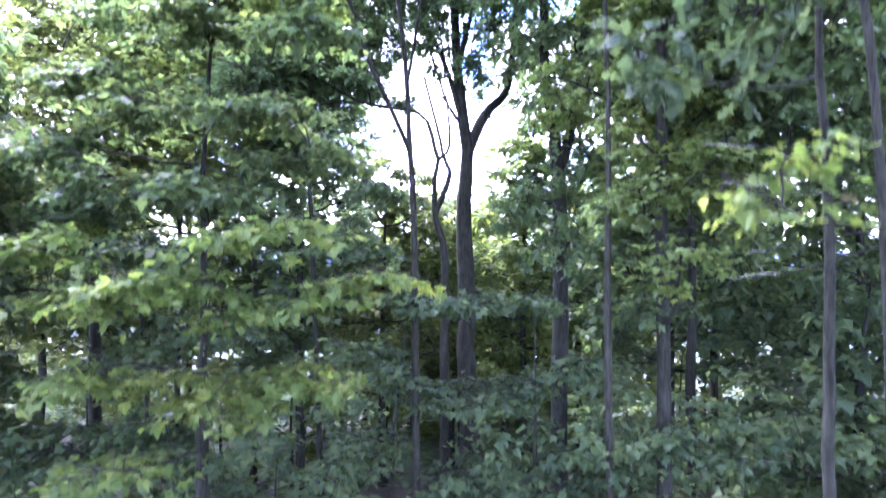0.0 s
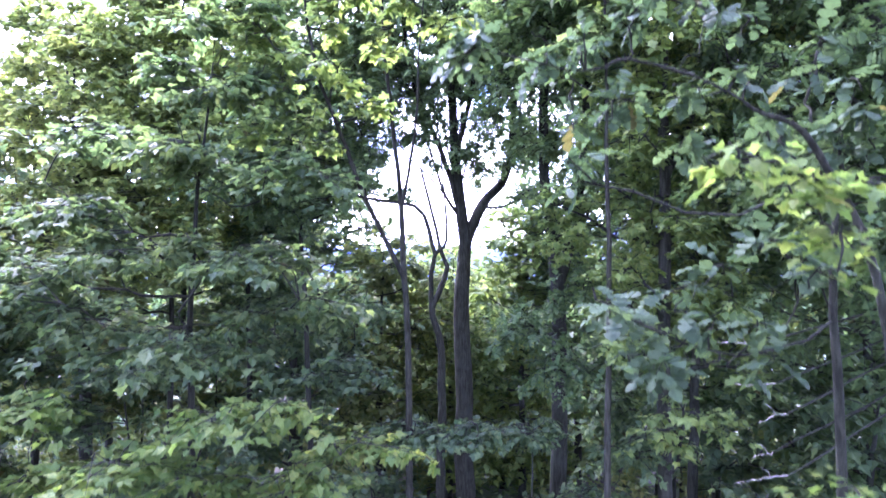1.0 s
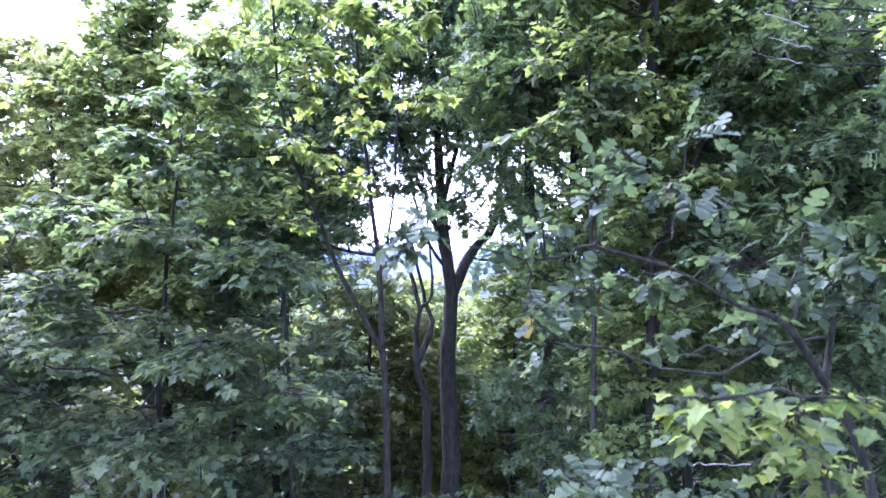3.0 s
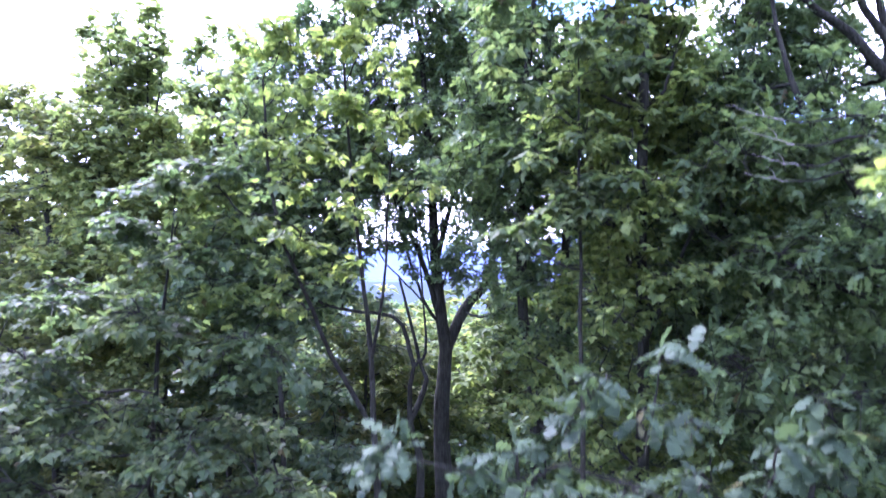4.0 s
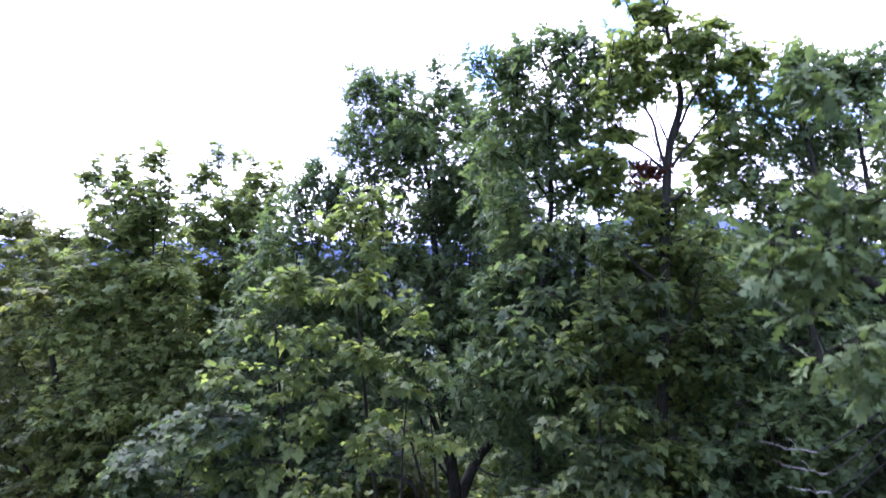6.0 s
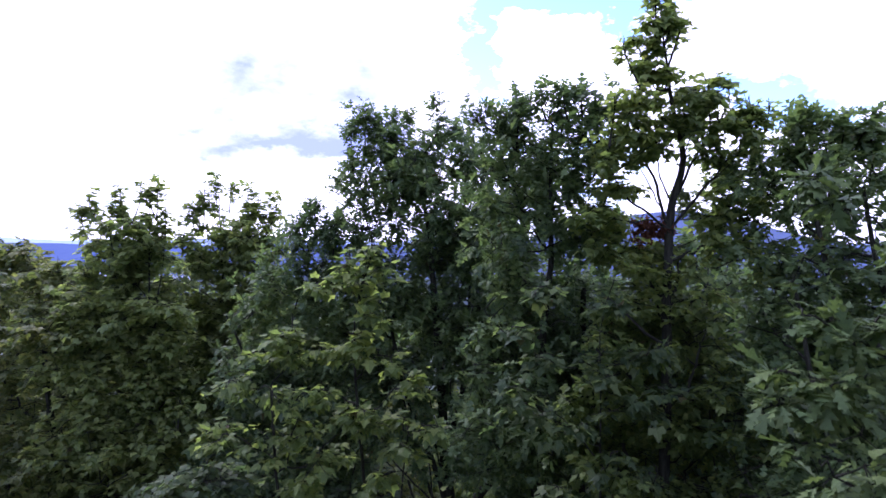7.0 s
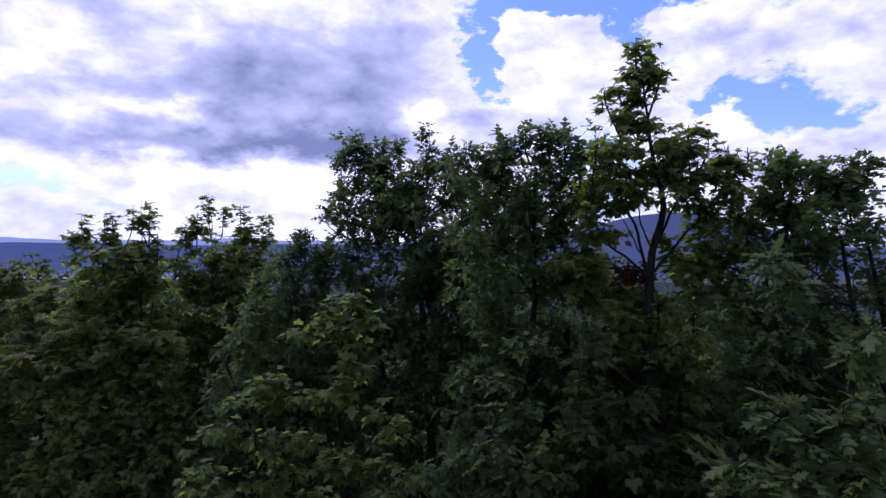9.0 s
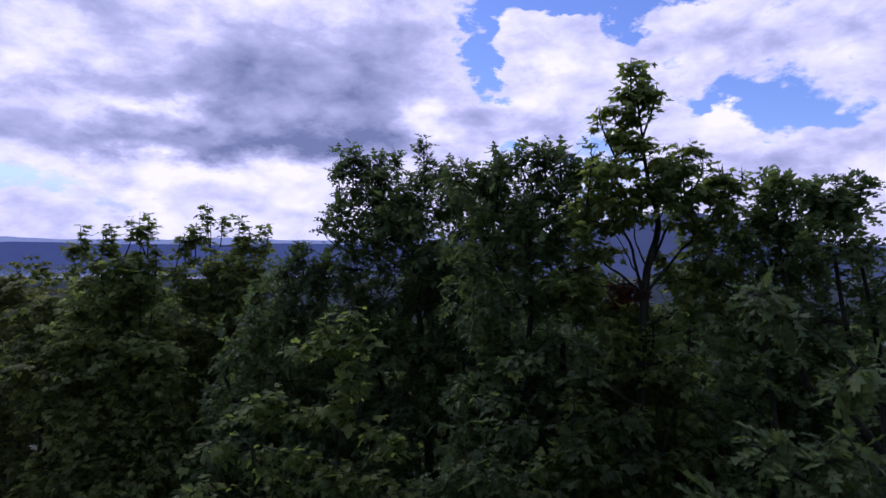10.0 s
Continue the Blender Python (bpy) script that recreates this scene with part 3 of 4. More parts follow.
TOP = [(0.67, 6.9, 11.91, 0.21), (0.97, 6.9, 11.94, 0.24), (1.26, 6.9, 12.09, 0.25), (1.58, 6.9, 12.12, 0.27), (1.82, 6.9, 11.94, 0.23), (0.85, 6.9, 11.58, 0.3), (1.26, 6.9, 11.65, 0.33), (1.68, 6.9, 11.65, 0.3), (1.97, 6.9, 11.77, 0.21), (0.97, 6.9, 11.17, 0.3), (1.38, 6.9, 11.17, 0.33), (1.74, 6.9, 11.24, 0.27),
       (1.15, 6.9, 10.76, 0.3), (1.56, 6.9, 10.76, 0.27), (0.76, 7.3, 10.68, 0.26), (1.94, 7.2, 10.87, 0.23), (1.07, 7.2, 10.28, 0.29), (1.55, 7.1, 10.26, 0.31)]
SKIRT = [(0.8, 7.3, 9.8, 0.32), (1.35, 7.2, 9.7, 0.36), (1.8, 7.3, 9.5, 0.34), (1.1, 7.4, 9.1, 0.36), (1.6, 7.5, 8.8, 0.36), (0.85, 7.6, 8.5, 0.3), (2.0, 7.6, 8.2, 0.36), (1.35, 7.6, 8.1, 0.3), (1.7, 7.8, 7.4, 0.34), (1.15, 7.7, 7.3, 0.28), (2.1, 7.8, 6.8, 0.32), (1.5, 7.6, 6.6, 0.28), (1.1, 7.4, 5.1, 0.36), (1.9, 7.4, 5.6, 0.34), (1.55, 7.2, 4.6, 0.36)]
make_tree("oak_tree", "oak with low forked trunk and rounded dark crown", [(1.58, 8.0), (1.57, 8.0, 3.0), (1.55, 8.0, 5.6), (1.36, 7.9, 6.6), (1.3, 7.4, 8.6), (1.3, 7.0, 10.4), (1.35, 6.9, 11.9)], 0.12, TOP + SKIRT + broad_crown(1.4, 7.4, 11.0, 8.4, 0.9, 0.4, 0.45),
          "oak", 0.140, 4.2, 7, fill=27, flat=0.9, clump_size=0.34, forks=[(5.6, 0.085, (1.74, 8.0, 6.15), (1.85, 7.8, 7.4), (1.75, 7.2, 10.2))],
          leaders=[(0.61, 6.9, 12.13, 0.24), (0.79, 6.9, 12.03, 0.18), (0.99, 6.9, 12.14, 0.21), (1.23, 6.9, 12.3, 0.23), (1.46, 6.9, 12.35, 0.24), (1.64, 6.9, 12.38, 0.23), (1.82, 6.9, 12.17, 0.18), (1.98, 6.9, 12.19, 0.18)])
# slim maple with a spire, fanning out of an open fork
TOP = [(2.18, 6.2, 12.92, 0.05), (2.23, 6.2, 12.75, 0.09), (2.14, 6.2, 12.67, 0.08), (1.99, 6.2, 12.53, 0.09), (2.19, 6.2, 12.52, 0.11), (2.09, 6.2, 12.37, 0.14), (2.25, 6.2, 12.28, 0.13), (2.15, 6.2, 12.14, 0.23), (2.04, 6.2, 11.97, 0.25), (2.3, 6.2, 11.97, 0.26), (2.54, 6.2, 11.97, 0.23), (2.72, 6.2, 12.06, 0.2), (2.93, 6.2, 11.95, 0.2), (3.12, 6.2, 11.91, 0.16), (2.43, 6.2, 11.76, 0.26), (2.72, 6.2, 11.76, 0.26), (3.03, 6.2, 11.74, 0.2), (1.91, 6.2, 11.76, 0.23), (2.15, 6.2, 11.74, 0.23), (1.76, 6.2, 11.58, 0.22), (1.99, 6.2, 11.5, 0.19)]
SKIRT = [(3.0, 6.4, 11.58, 0.15), (2.84, 6.4, 11.47, 0.1), (1.79, 6.4, 11.25, 0.19), (1.63, 6.4, 10.95, 0.22), (1.95, 6.4, 10.85, 0.15), (2.98, 6.4, 11.17, 0.17), (3.14, 6.4, 10.95, 0.22), (2.77, 6.4, 10.66, 0.2), (2.48, 6.4, 10.45, 0.22), (1.98, 6.4, 10.45, 0.22), (3.09, 6.4, 10.52, 0.25), (2.28, 6.4, 10.16, 0.25),
         (2.72, 6.4, 10.14, 0.25), (1.91, 6.4, 10.02, 0.25), (1.69, 6.4, 9.64, 0.25), (2.12, 6.2, 9.64, 0.24), (2.67, 6.4, 9.59, 0.25), (1.73, 6.1, 9.19, 0.24), (2.3, 6.4, 8.98, 0.25), (2.75, 6.3, 9.0, 0.3), (1.75, 5.9, 8.6, 0.28), (2.3, 6.0, 8.3, 0.3)]
LOW = [(1.72, 6.6, 10.7, 0.26), (2.0, 6.6, 10.62, 0.22), (1.82, 6.6, 11.1, 0.22), (3.05, 6.6, 11.3, 0.22), (3.0, 6.6, 10.85, 0.26), (2.78, 6.6, 10.95, 0.2), (2.1, 6.7, 11.2, 0.12), (2.6, 6.7, 11.15, 0.1), (2.5, 6.6, 10.6, 0.18), (2.2, 6.6, 10.45, 0.2), (2.8, 6.2, 8.3, 0.34), (1.9, 5.9, 7.9, 0.3), (2.5, 5.9, 7.4, 0.36), (2.0, 5.8, 7.0, 0.3), (2.8, 6.1, 6.6, 0.34), (2.3, 5.8, 6.2, 0.26), (2.0, 5.9, 5.0, 0.36), (2.7, 5.9, 5.4, 0.36), (2.3, 5.7, 4.4, 0.36)]
make_tree("maple_tree", "slim maple with a pointed leafy spire above its neighbours", [(2.42, 6.4), (2.41, 6.4, 4.2), (2.39, 6.4, 6.8), (2.37, 6.4, 9.5), (2.38, 6.4, 10.87), (2.47, 6.35, 11.45), (2.32, 6.25, 11.98), (2.2, 6.2, 12.7)], 0.074, TOP + SKIRT + LOW + broad_crown(2.4, 6.7, 10.7, 5.4, 0.9, 0.4, 0.42) + broad_crown(2.45, 6.9, 10.9, 9.6, 0.8, 0.2, 0.34),
          "lime", 0.080, 4.6, 7, fill=25, flat=0.6, clump_size=0.25,
          forks=[(10.9, 0.017, (2.16, 6.4, 11.41), (2.08, 6.3, 11.71)), (11.0, 0.017, (2.62, 6.4, 11.49), (2.81, 6.3, 11.82)), (10.7, 0.014, (1.95, 6.4, 11.16), (1.78, 6.3, 11.44)), (10.9, 0.015, (2.81, 6.4, 11.33), (3.08, 6.3, 11.71)), (10.95, 0.010, (2.33, 6.4, 11.38), (2.27, 6.3, 11.82)),
                 (10.8, 0.010, (2.25, 6.35, 11.15), (2.02, 6.3, 11.48)), (10.9, 0.010, (2.7, 6.4, 11.2), (2.98, 6.3, 11.5)), (11.1, 0.010, (2.52, 6.4, 11.5), (2.6, 6.3, 11.85)), (7.0, 0.03, (2.6, 6.2, 7.4), (2.9, 6.1, 8.2))],
          leaders=[(2.16, 6.2, 13.04, 0.22), (2.32, 6.2, 12.87, 0.16), (1.88, 6.2, 12.57, 0.16), (2.4, 6.2, 12.79, 0.13), (2.66, 6.2, 12.23, 0.24), (2.84, 6.2, 12.18, 0.22), (3.03, 6.2, 12.05, 0.22), (3.21, 6.2, 12.02, 0.16), (1.79, 6.2, 12.04, 0.16)])
SPRAYS = [(1.06, 5.8, 10.17, 0.17), (1.66, 5.8, 10.27, 0.17), (0.77, 5.8, 9.93, 0.15), (1.98, 5.8, 9.76, 0.17), (1.55, 5.8, 9.59, 0.19), (1.16, 5.8, 9.68, 0.18), (1.84, 5.8, 9.25, 0.2), (1.26, 5.8, 9.14, 0.2), (0.77, 5.8, 9.39, 0.18), (2.23, 5.8, 9.35, 0.17), (1.58, 5.8, 8.3, 0.2), (1.92, 5.8, 8.2, 0.2), (1.23, 5.8, 8.45, 0.17), (1.48, 5.8, 7.95, 0.22), (0.98, 5.8, 8, 0.2), (1.65, 5.8, 8.77, 0.17), (2.05, 5.8, 8.67, 0.15), (1.4, 5.8, 8.21, 0.17), (1.8, 5.8, 8.06, 0.17), (1.2, 5.8, 7.65, 0.17)]
make_tree("maple_tree", "slender maple holding scattered sprays before the dark oak", [(1.75, 6.1), (1.74, 6.1, 4.0), (1.68, 6.0, 7.0), (1.6, 5.9, 9.9)], 0.045, SPRAYS,
          "olive", 0.095, 4, 7, fill=24, flat=0.4, clump_size=0.28, bark=BARK_SMOOTH)
# the oak at the side
TOP = [(3.61, 6.3, 11.78, 0.2), (3.85, 6.3, 11.65, 0.22), (4.14, 6.3, 11.7, 0.22), (4.35, 6.3, 11.76, 0.22), (3.51, 6.3, 11.44, 0.22), (3.83, 6.3, 11.28, 0.3), (4.25, 6.3, 11.33, 0.3), (3.57, 6.3, 10.96, 0.27), (4.0, 6.3, 10.8, 0.3), (4.6, 6.3, 10.9, 0.3), (3.5, 6.3, 10.35, 0.28), (4.3, 6.5, 10.15, 0.28), (3.3, 6.3, 9.9, 0.3), (3.8, 6.4, 9.6, 0.3),
       (4.5, 6.3, 9.5, 0.34), (3.25, 6.1, 9.3, 0.3)]
SKIRT = [(3.0, 5.7, 8.5, 0.45), (3.6, 5.6, 8.7, 0.5), (3.2, 5.4, 7.6, 0.5), (3.9, 5.5, 7.6, 0.6), (2.95, 5.4, 6.7, 0.5), (3.5, 5.3, 6.4, 0.6), (4.3, 5.6, 6.4, 0.55), (4.7, 5.8, 7.3, 0.55), (4.4, 5.8, 8.6, 0.5), (4.3, 5.5, 5.2, 0.5), (4.9, 5.8, 6.2, 0.5), (3.2, 6.3, 11.2, 0.24), (3.25, 6.3, 10.75, 0.26), (3.35, 6.3, 11.6, 0.16)]
side_oak = make_tree("oak_tree", "oak at the side with heavy crooked limbs and hanging boughs", [(4.65, 5.8), (4.65, 5.8, 3.5), (4.5, 5.8, 7.0), (4.55, 6.0, 9.2), (4.3, 6.2, 11.3)], 0.14, TOP + SKIRT + broad_crown(3.75, 6.6, 11.6, 10.8, 1.0, 0.4, 0.42) + broad_crown(3.9, 6.5, 11.0, 6.0, 1.1, 0.4, 0.48),
                     "oak", 0.145, 4.0, 7, fill=23, flat=0.8, clump_size=0.38,
                     forks=[(7.6, 0.040, (3.7, 5.6, 8.6), (3.4, 5.7, 9.3), (3.3, 5.9, 10.3)), (9.2, 0.05, (4.1, 6.0, 9.75), (3.8, 6.0, 10.0), (3.72, 6.0, 10.3), (3.6, 6.2, 11.2)), (9.6, 0.04, (4.2, 6.1, 10.3), (4.1, 6.2, 11.2))],
                     leaders=[(3.62, 6.3, 11.99, 0.25), (3.48, 6.3, 11.89, 0.19), (3.77, 6.3, 11.9, 0.19), (3.98, 6.3, 11.89, 0.19), (4.24, 6.3, 11.98, 0.25), (4.4, 6.3, 11.89, 0.19)])
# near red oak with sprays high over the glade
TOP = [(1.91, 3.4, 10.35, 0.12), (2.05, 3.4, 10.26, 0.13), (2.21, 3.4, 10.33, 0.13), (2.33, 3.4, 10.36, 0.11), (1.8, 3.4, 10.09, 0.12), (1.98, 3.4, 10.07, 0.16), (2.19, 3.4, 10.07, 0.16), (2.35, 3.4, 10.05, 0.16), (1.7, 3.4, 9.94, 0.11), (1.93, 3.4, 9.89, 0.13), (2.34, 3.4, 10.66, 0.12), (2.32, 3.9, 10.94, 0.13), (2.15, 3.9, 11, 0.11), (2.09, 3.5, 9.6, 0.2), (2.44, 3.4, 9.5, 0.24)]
# its broad_crown is unseen foliage, added to shade the wood on this side
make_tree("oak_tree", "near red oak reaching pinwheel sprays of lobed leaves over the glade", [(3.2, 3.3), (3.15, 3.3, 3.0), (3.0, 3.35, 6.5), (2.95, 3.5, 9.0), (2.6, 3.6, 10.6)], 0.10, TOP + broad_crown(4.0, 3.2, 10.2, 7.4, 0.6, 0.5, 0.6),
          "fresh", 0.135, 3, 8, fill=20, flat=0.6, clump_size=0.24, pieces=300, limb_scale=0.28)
LOW = [(0.76, 3.3, 6.45, 0.10), (0.92, 3.3, 5.75, 0.12), (1.24, 3.3, 5.62, 0.16), (1.43, 3.3, 5.86, 0.14), (1.70, 3.3, 5.54, 0.18), (1.11, 3.3, 5.46, 0.14), (1.51, 3.3, 5.46, 0.18), (1.96, 3.3, 5.81, 0.2), (1.83, 3.3, 6.02, 0.14), (1.03, 3.3, 5.42, 0.10), (2.29, 3.4, 6.86, 0.12), (2.21, 3.4, 6.64, 0.12), (2.35, 3.4, 6.55, 0.14)]
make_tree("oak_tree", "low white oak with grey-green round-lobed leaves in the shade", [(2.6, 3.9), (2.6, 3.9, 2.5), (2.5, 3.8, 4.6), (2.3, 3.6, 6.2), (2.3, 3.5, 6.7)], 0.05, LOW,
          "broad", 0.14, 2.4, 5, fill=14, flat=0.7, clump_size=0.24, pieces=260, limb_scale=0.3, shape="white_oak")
# a long low bough with broad leaves, reaching in front of the wood
REACH = [(1.22, 2.75, 7.24, 0.07), (1.13, 2.75, 7.10, 0.09), (0.86, 2.75, 7.0, 0.07), (0.21, 2.75, 6.92, 0.06), (0.47, 2.75, 6.85, 0.06), (0.13, 2.75, 6.86, 0.05), (1.0, 2.75, 7.17, 0.07), (0.64, 2.75, 6.9, 0.06), (1.37, 2.75, 7.0, 0.08), (0.62, 2.8, 6.6, 0.07), (0.86, 2.8, 6.66, 0.08), (1.12, 2.8, 6.72, 0.09), (1.38, 2.8, 6.78, 0.09), (1.5, 2.8, 6.5, 0.1), (1.2, 2.85, 6.45, 0.09), (1.7, 2.8, 6.85, 0.1)]
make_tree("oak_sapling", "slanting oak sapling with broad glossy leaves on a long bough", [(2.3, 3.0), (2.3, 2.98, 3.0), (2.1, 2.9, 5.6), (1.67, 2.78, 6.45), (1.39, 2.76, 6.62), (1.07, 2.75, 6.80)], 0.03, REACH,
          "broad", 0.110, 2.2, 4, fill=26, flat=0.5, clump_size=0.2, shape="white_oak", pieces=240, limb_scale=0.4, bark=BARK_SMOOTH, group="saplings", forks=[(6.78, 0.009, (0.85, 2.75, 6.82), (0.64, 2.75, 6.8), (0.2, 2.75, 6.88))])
make_tree("maple_sapling", "near maple sapling with bright yellow-green leaves", [(2.35, 2.6), (2.32, 2.6, 2.5), (2.28, 2.65, 5.5), (2.15, 2.6, 8.0)], 0.03, [
    (1.12, 2.33, 6.36, 0.08), (1.24, 2.35, 6.28, 0.10), (1.40, 2.40, 6.20, 0.12), (1.45, 2.45, 6.30, 0.10), (1.62, 2.45, 6.10, 0.12), (1.68, 2.5, 6.34, 0.14), (1.55, 2.4, 5.95, 0.10), (1.30, 2.6, 4.80, 0.10), (1.42, 2.6, 4.72, 0.10), (1.55, 2.7, 4.90, 0.12), (1.78, 2.65, 4.95, 0.12), (1.7, 2.6, 4.7, 0.12), (2.02, 2.55, 7.98, 0.09), (2.1, 2.6, 7.85, 0.09)],
    "young", 0.066, 4, 4, fill=24, bark=BARK_SMOOTH, clump_size=0.2, flat=0.25, pieces=300, group="saplings")
# short bleached twigs at the ends of dark dead boughs: from x, to x, y, height, droop
for x1, x0, y, z, droop in ((2.45, 2.02, 4.62, 5.30, 0.02), (2.55, 2.18, 4.62, 5.00, 0.00), (2.62, 2.38, 4.60, 4.78, -0.05), (2.52, 2.34, 4.60, 4.49, -0.03), (2.65, 2.22, 4.62, 4.31, -0.04),
                            (2.85, 2.40, 4.78, 8.62, 0.10), (2.95, 2.52, 4.82, 8.45, 0.12), (3.0, 2.62, 4.85, 8.30, 0.08), (2.9, 2.55, 4.80, 8.18, 0.05)):
    bough = curve_through([(4.4, 5.75, z + 0.25), (3.7, 5.3, z + 0.15), (x1 + 0.3, y + 0.2, z + 0.03), (x1, y, z)], 12)
    part("branch", mesh_of("branch", *tube(bough, np.linspace(0.011, 0.0045, 12), 6, 0.06), BARK_DARK), side_oak)
    twig = curve_through([(x1, y, z), ((x1 + x0) / 2, y - 0.03, z + 0.4 * droop), (x0, y - 0.05, z + droop)], 10)
    twig[1:] += rng.normal(0, 0.006, (9, 3))
    part("dead_branch", mesh_of("dead_branch", *tube(twig, np.linspace(0.0045, 0.0014, 10), 5, 0.06), BARK_DEAD), side_oak, "bare bleached dead branch")
    side = curve_through([twig[3], twig[3] + np.array([-0.03, -0.02, 0.05]), twig[3] + np.array([-0.09, -0.03, 0.09])], 5)
    part("dead_branch", mesh_of("dead_branch", *tube(side, np.linspace(0.003, 0.0012, 5), 4, 0.06), BARK_DEAD), side_oak, "bare bleached dead branch")
# front maples on the left: layered boughs, one below another
TOP = [(-2.1, 6.35, 8.45, 0.50), (-2.9, 6.5, 7.9, 0.45), (-1.9, 6.1, 7.7, 0.5), (-3.5, 6.5, 7.25, 0.5), (-2.5, 6.1, 7.0, 0.6), (-1.5, 5.9, 6.8, 0.5), (-3.9, 6.5, 6.5, 0.6), (-3.0, 6.2, 6.1, 0.65), (-1.9, 6.0, 6.0, 0.6), (-4.2, 6.4, 5.7, 0.6), (-3.5, 6.2, 5.3, 0.6), (-2.4, 5.8, 5.2, 0.62), (-1.3, 5.8, 5.5, 0.5)]
LOW = [(-1.99, 5.0, 4.7, 0.36), (-1.34, 5.0, 4.75, 0.34), (-2.72, 5.0, 4.3, 0.42), (-2.2, 5.0, 4.3, 0.36), (-1.15, 5.0, 4.15, 0.36), (-1.8, 5.0, 4.05, 0.4), (-3.2, 5.1, 4.1, 0.4), (-0.7, 5.3, 4.3, 0.36), (-3.6, 5.4, 4.6, 0.5), (-2.9, 5.2, 3.5, 0.5), (-2.0, 5.2, 3.3, 0.5), (-1.2, 5.4, 3.4, 0.5), (-2.6, 4.6, 2.8, 0.4)]
make_tree("maple_tree", "maple with layered pale green boughs beside the glade", [(-2.75, 6.8), (-2.75, 6.75, 3.0), (-2.7, 6.7, 6.0), (-2.4, 6.5, 8.2)], 0.06, TOP,
          "olive", 0.090, 6.5, 9, fill=13, flat=0.16, clump_size=0.42, tier=0.28)
make_tree("maple_sapling", "young maple holding pale bright green boughs into the glade", [(-2.3, 5.6), (-2.3, 5.6, 2.0), (-2.2, 5.4, 3.6), (-1.9, 5.2, 4.6)], 0.035, LOW,
          "young", 0.095, 5, 8, fill=13, flat=0.16, clump_size=0.42, tier=0.28, bark=BARK_SMOOTH, group="saplings")
TOP = [(-0.46, 6.2, 10.52, 0.16), (-0.65, 6.2, 10.40, 0.16), (-0.57, 6.2, 10.25, 0.18), (-0.88, 6.2, 10.30, 0.15), (-0.46, 6.2, 9.94, 0.19), (-0.67, 6.2, 9.8, 0.18), (-1.2, 6.2, 9.77, 0.2), (-1.44, 6.2, 9.61, 0.19), (-0.96, 6.2, 9.64, 0.19), (-0.41, 6.2, 9.62, 0.18), (-0.78, 6.2, 9.25, 0.22), (-1.57, 6.2, 9.32, 0.22),
       (-1.2, 6.2, 9.19, 0.24), (-0.46, 6.2, 9.09, 0.24), (-1.78, 6.2, 8.89, 0.24), (-1.36, 6.2, 8.76, 0.27), (-0.88, 6.2, 8.77, 0.27), (-0.2, 6.2, 9.36, 0.22), (-0.14, 6.2, 8.88, 0.24)]
SKIRT = [(-1.14, 6.2, 8.31, 0.26), (-1.8, 6.2, 8.2, 0.28), (-2.13, 6.2, 7.81, 0.28), (-1.58, 6.2, 7.87, 0.28), (-1.03, 6.2, 7.75, 0.26), (-0.59, 6.2, 8.15, 0.24), (-0.34, 6.2, 8.6, 0.2), (-1.25, 6.2, 7.25, 0.28), (-0.75, 6.2, 7.45, 0.2), (0.1, 6.0, 8.3, 0.2), (0.0, 6.0, 9.0, 0.2), (-1.7, 6.2, 7.2, 0.28)]
make_tree("maple_tree", "thin leaning maple with light green crown", [(-0.30, 6.9), (-0.34, 6.9, 4.4), (-0.42, 6.9, 6.0), (-0.50, 6.9, 7.0), (-0.6, 6.8, 8.0), (-0.65, 6.4, 9.6), (-0.5, 6.2, 10.5)], 0.042, TOP + SKIRT,
          "lime", 0.092, 3.2, 7, fill=22, bark=BARK_SMOOTH, tier=0.8, flat=0.45, clump_size=0.28, forks=[(5.6, 0.03, (-0.9, 6.5, 6.8), (-1.3, 6.3, 8.0), (-1.4, 6.2, 9.3)), (6.4, 0.02, (-0.2, 6.6, 7.4), (-0.15, 6.3, 8.6))],
          leaders=[(-0.46, 6.2, 10.75, 0.2), (-0.66, 6.2, 10.6, 0.16), (-1.2, 6.2, 10.0, 0.16)])
make_tree("maple_tree", "crooked double-stemmed maple with one long sideways limb", [(0.01, 9.2), (0.01, 9.2, 3.1), (0.0, 9.2, 4.5), (-0.15, 9.2, 5.15), (-0.08, 9.2, 5.85), (0.08, 9.2, 6.3), (-0.1, 9.2, 8.4)], 0.075, [
    (-2.1, 9.0, 7.4, 0.45), (-1.3, 8.8, 7.1, 0.26), (-0.4, 9.2, 8.9, 0.4), (-2.7, 9.1, 7.7, 0.45), (-2.5, 9.0, 8.4, 0.5), (-1.7, 9.0, 8.1, 0.4), (-3.0, 9.0, 7.2, 0.4), (-1.9, 9.0, 6.7, 0.3)] + [
    (-1.6, 9.3, 7.78, 0.2), (-1.06, 9.3, 7.52, 0.18), (-0.64, 9.3, 7.82, 0.2), (-1.35, 9.3, 7.02, 0.13), (-0.55, 9.3, 6.89, 0.12), (-0.55, 9.3, 8.7, 0.25), (-0.89, 9.3, 8.2, 0.2), (-1.73, 9.3, 7.27, 0.2)],
    "maple", 0.095, 5, 8, fill=16, flat=0.3, forks=[(5.1, 0.05, (0.12, 9.2, 5.6), (0.02, 9.2, 6.0), (-0.3, 9.2, 7.2)), (5.9, 0.035, (-0.34, 9.2, 6.6), (-1.22, 9.1, 6.75), (-1.93, 9.0, 7.12), (-2.6, 9.0, 7.5))])
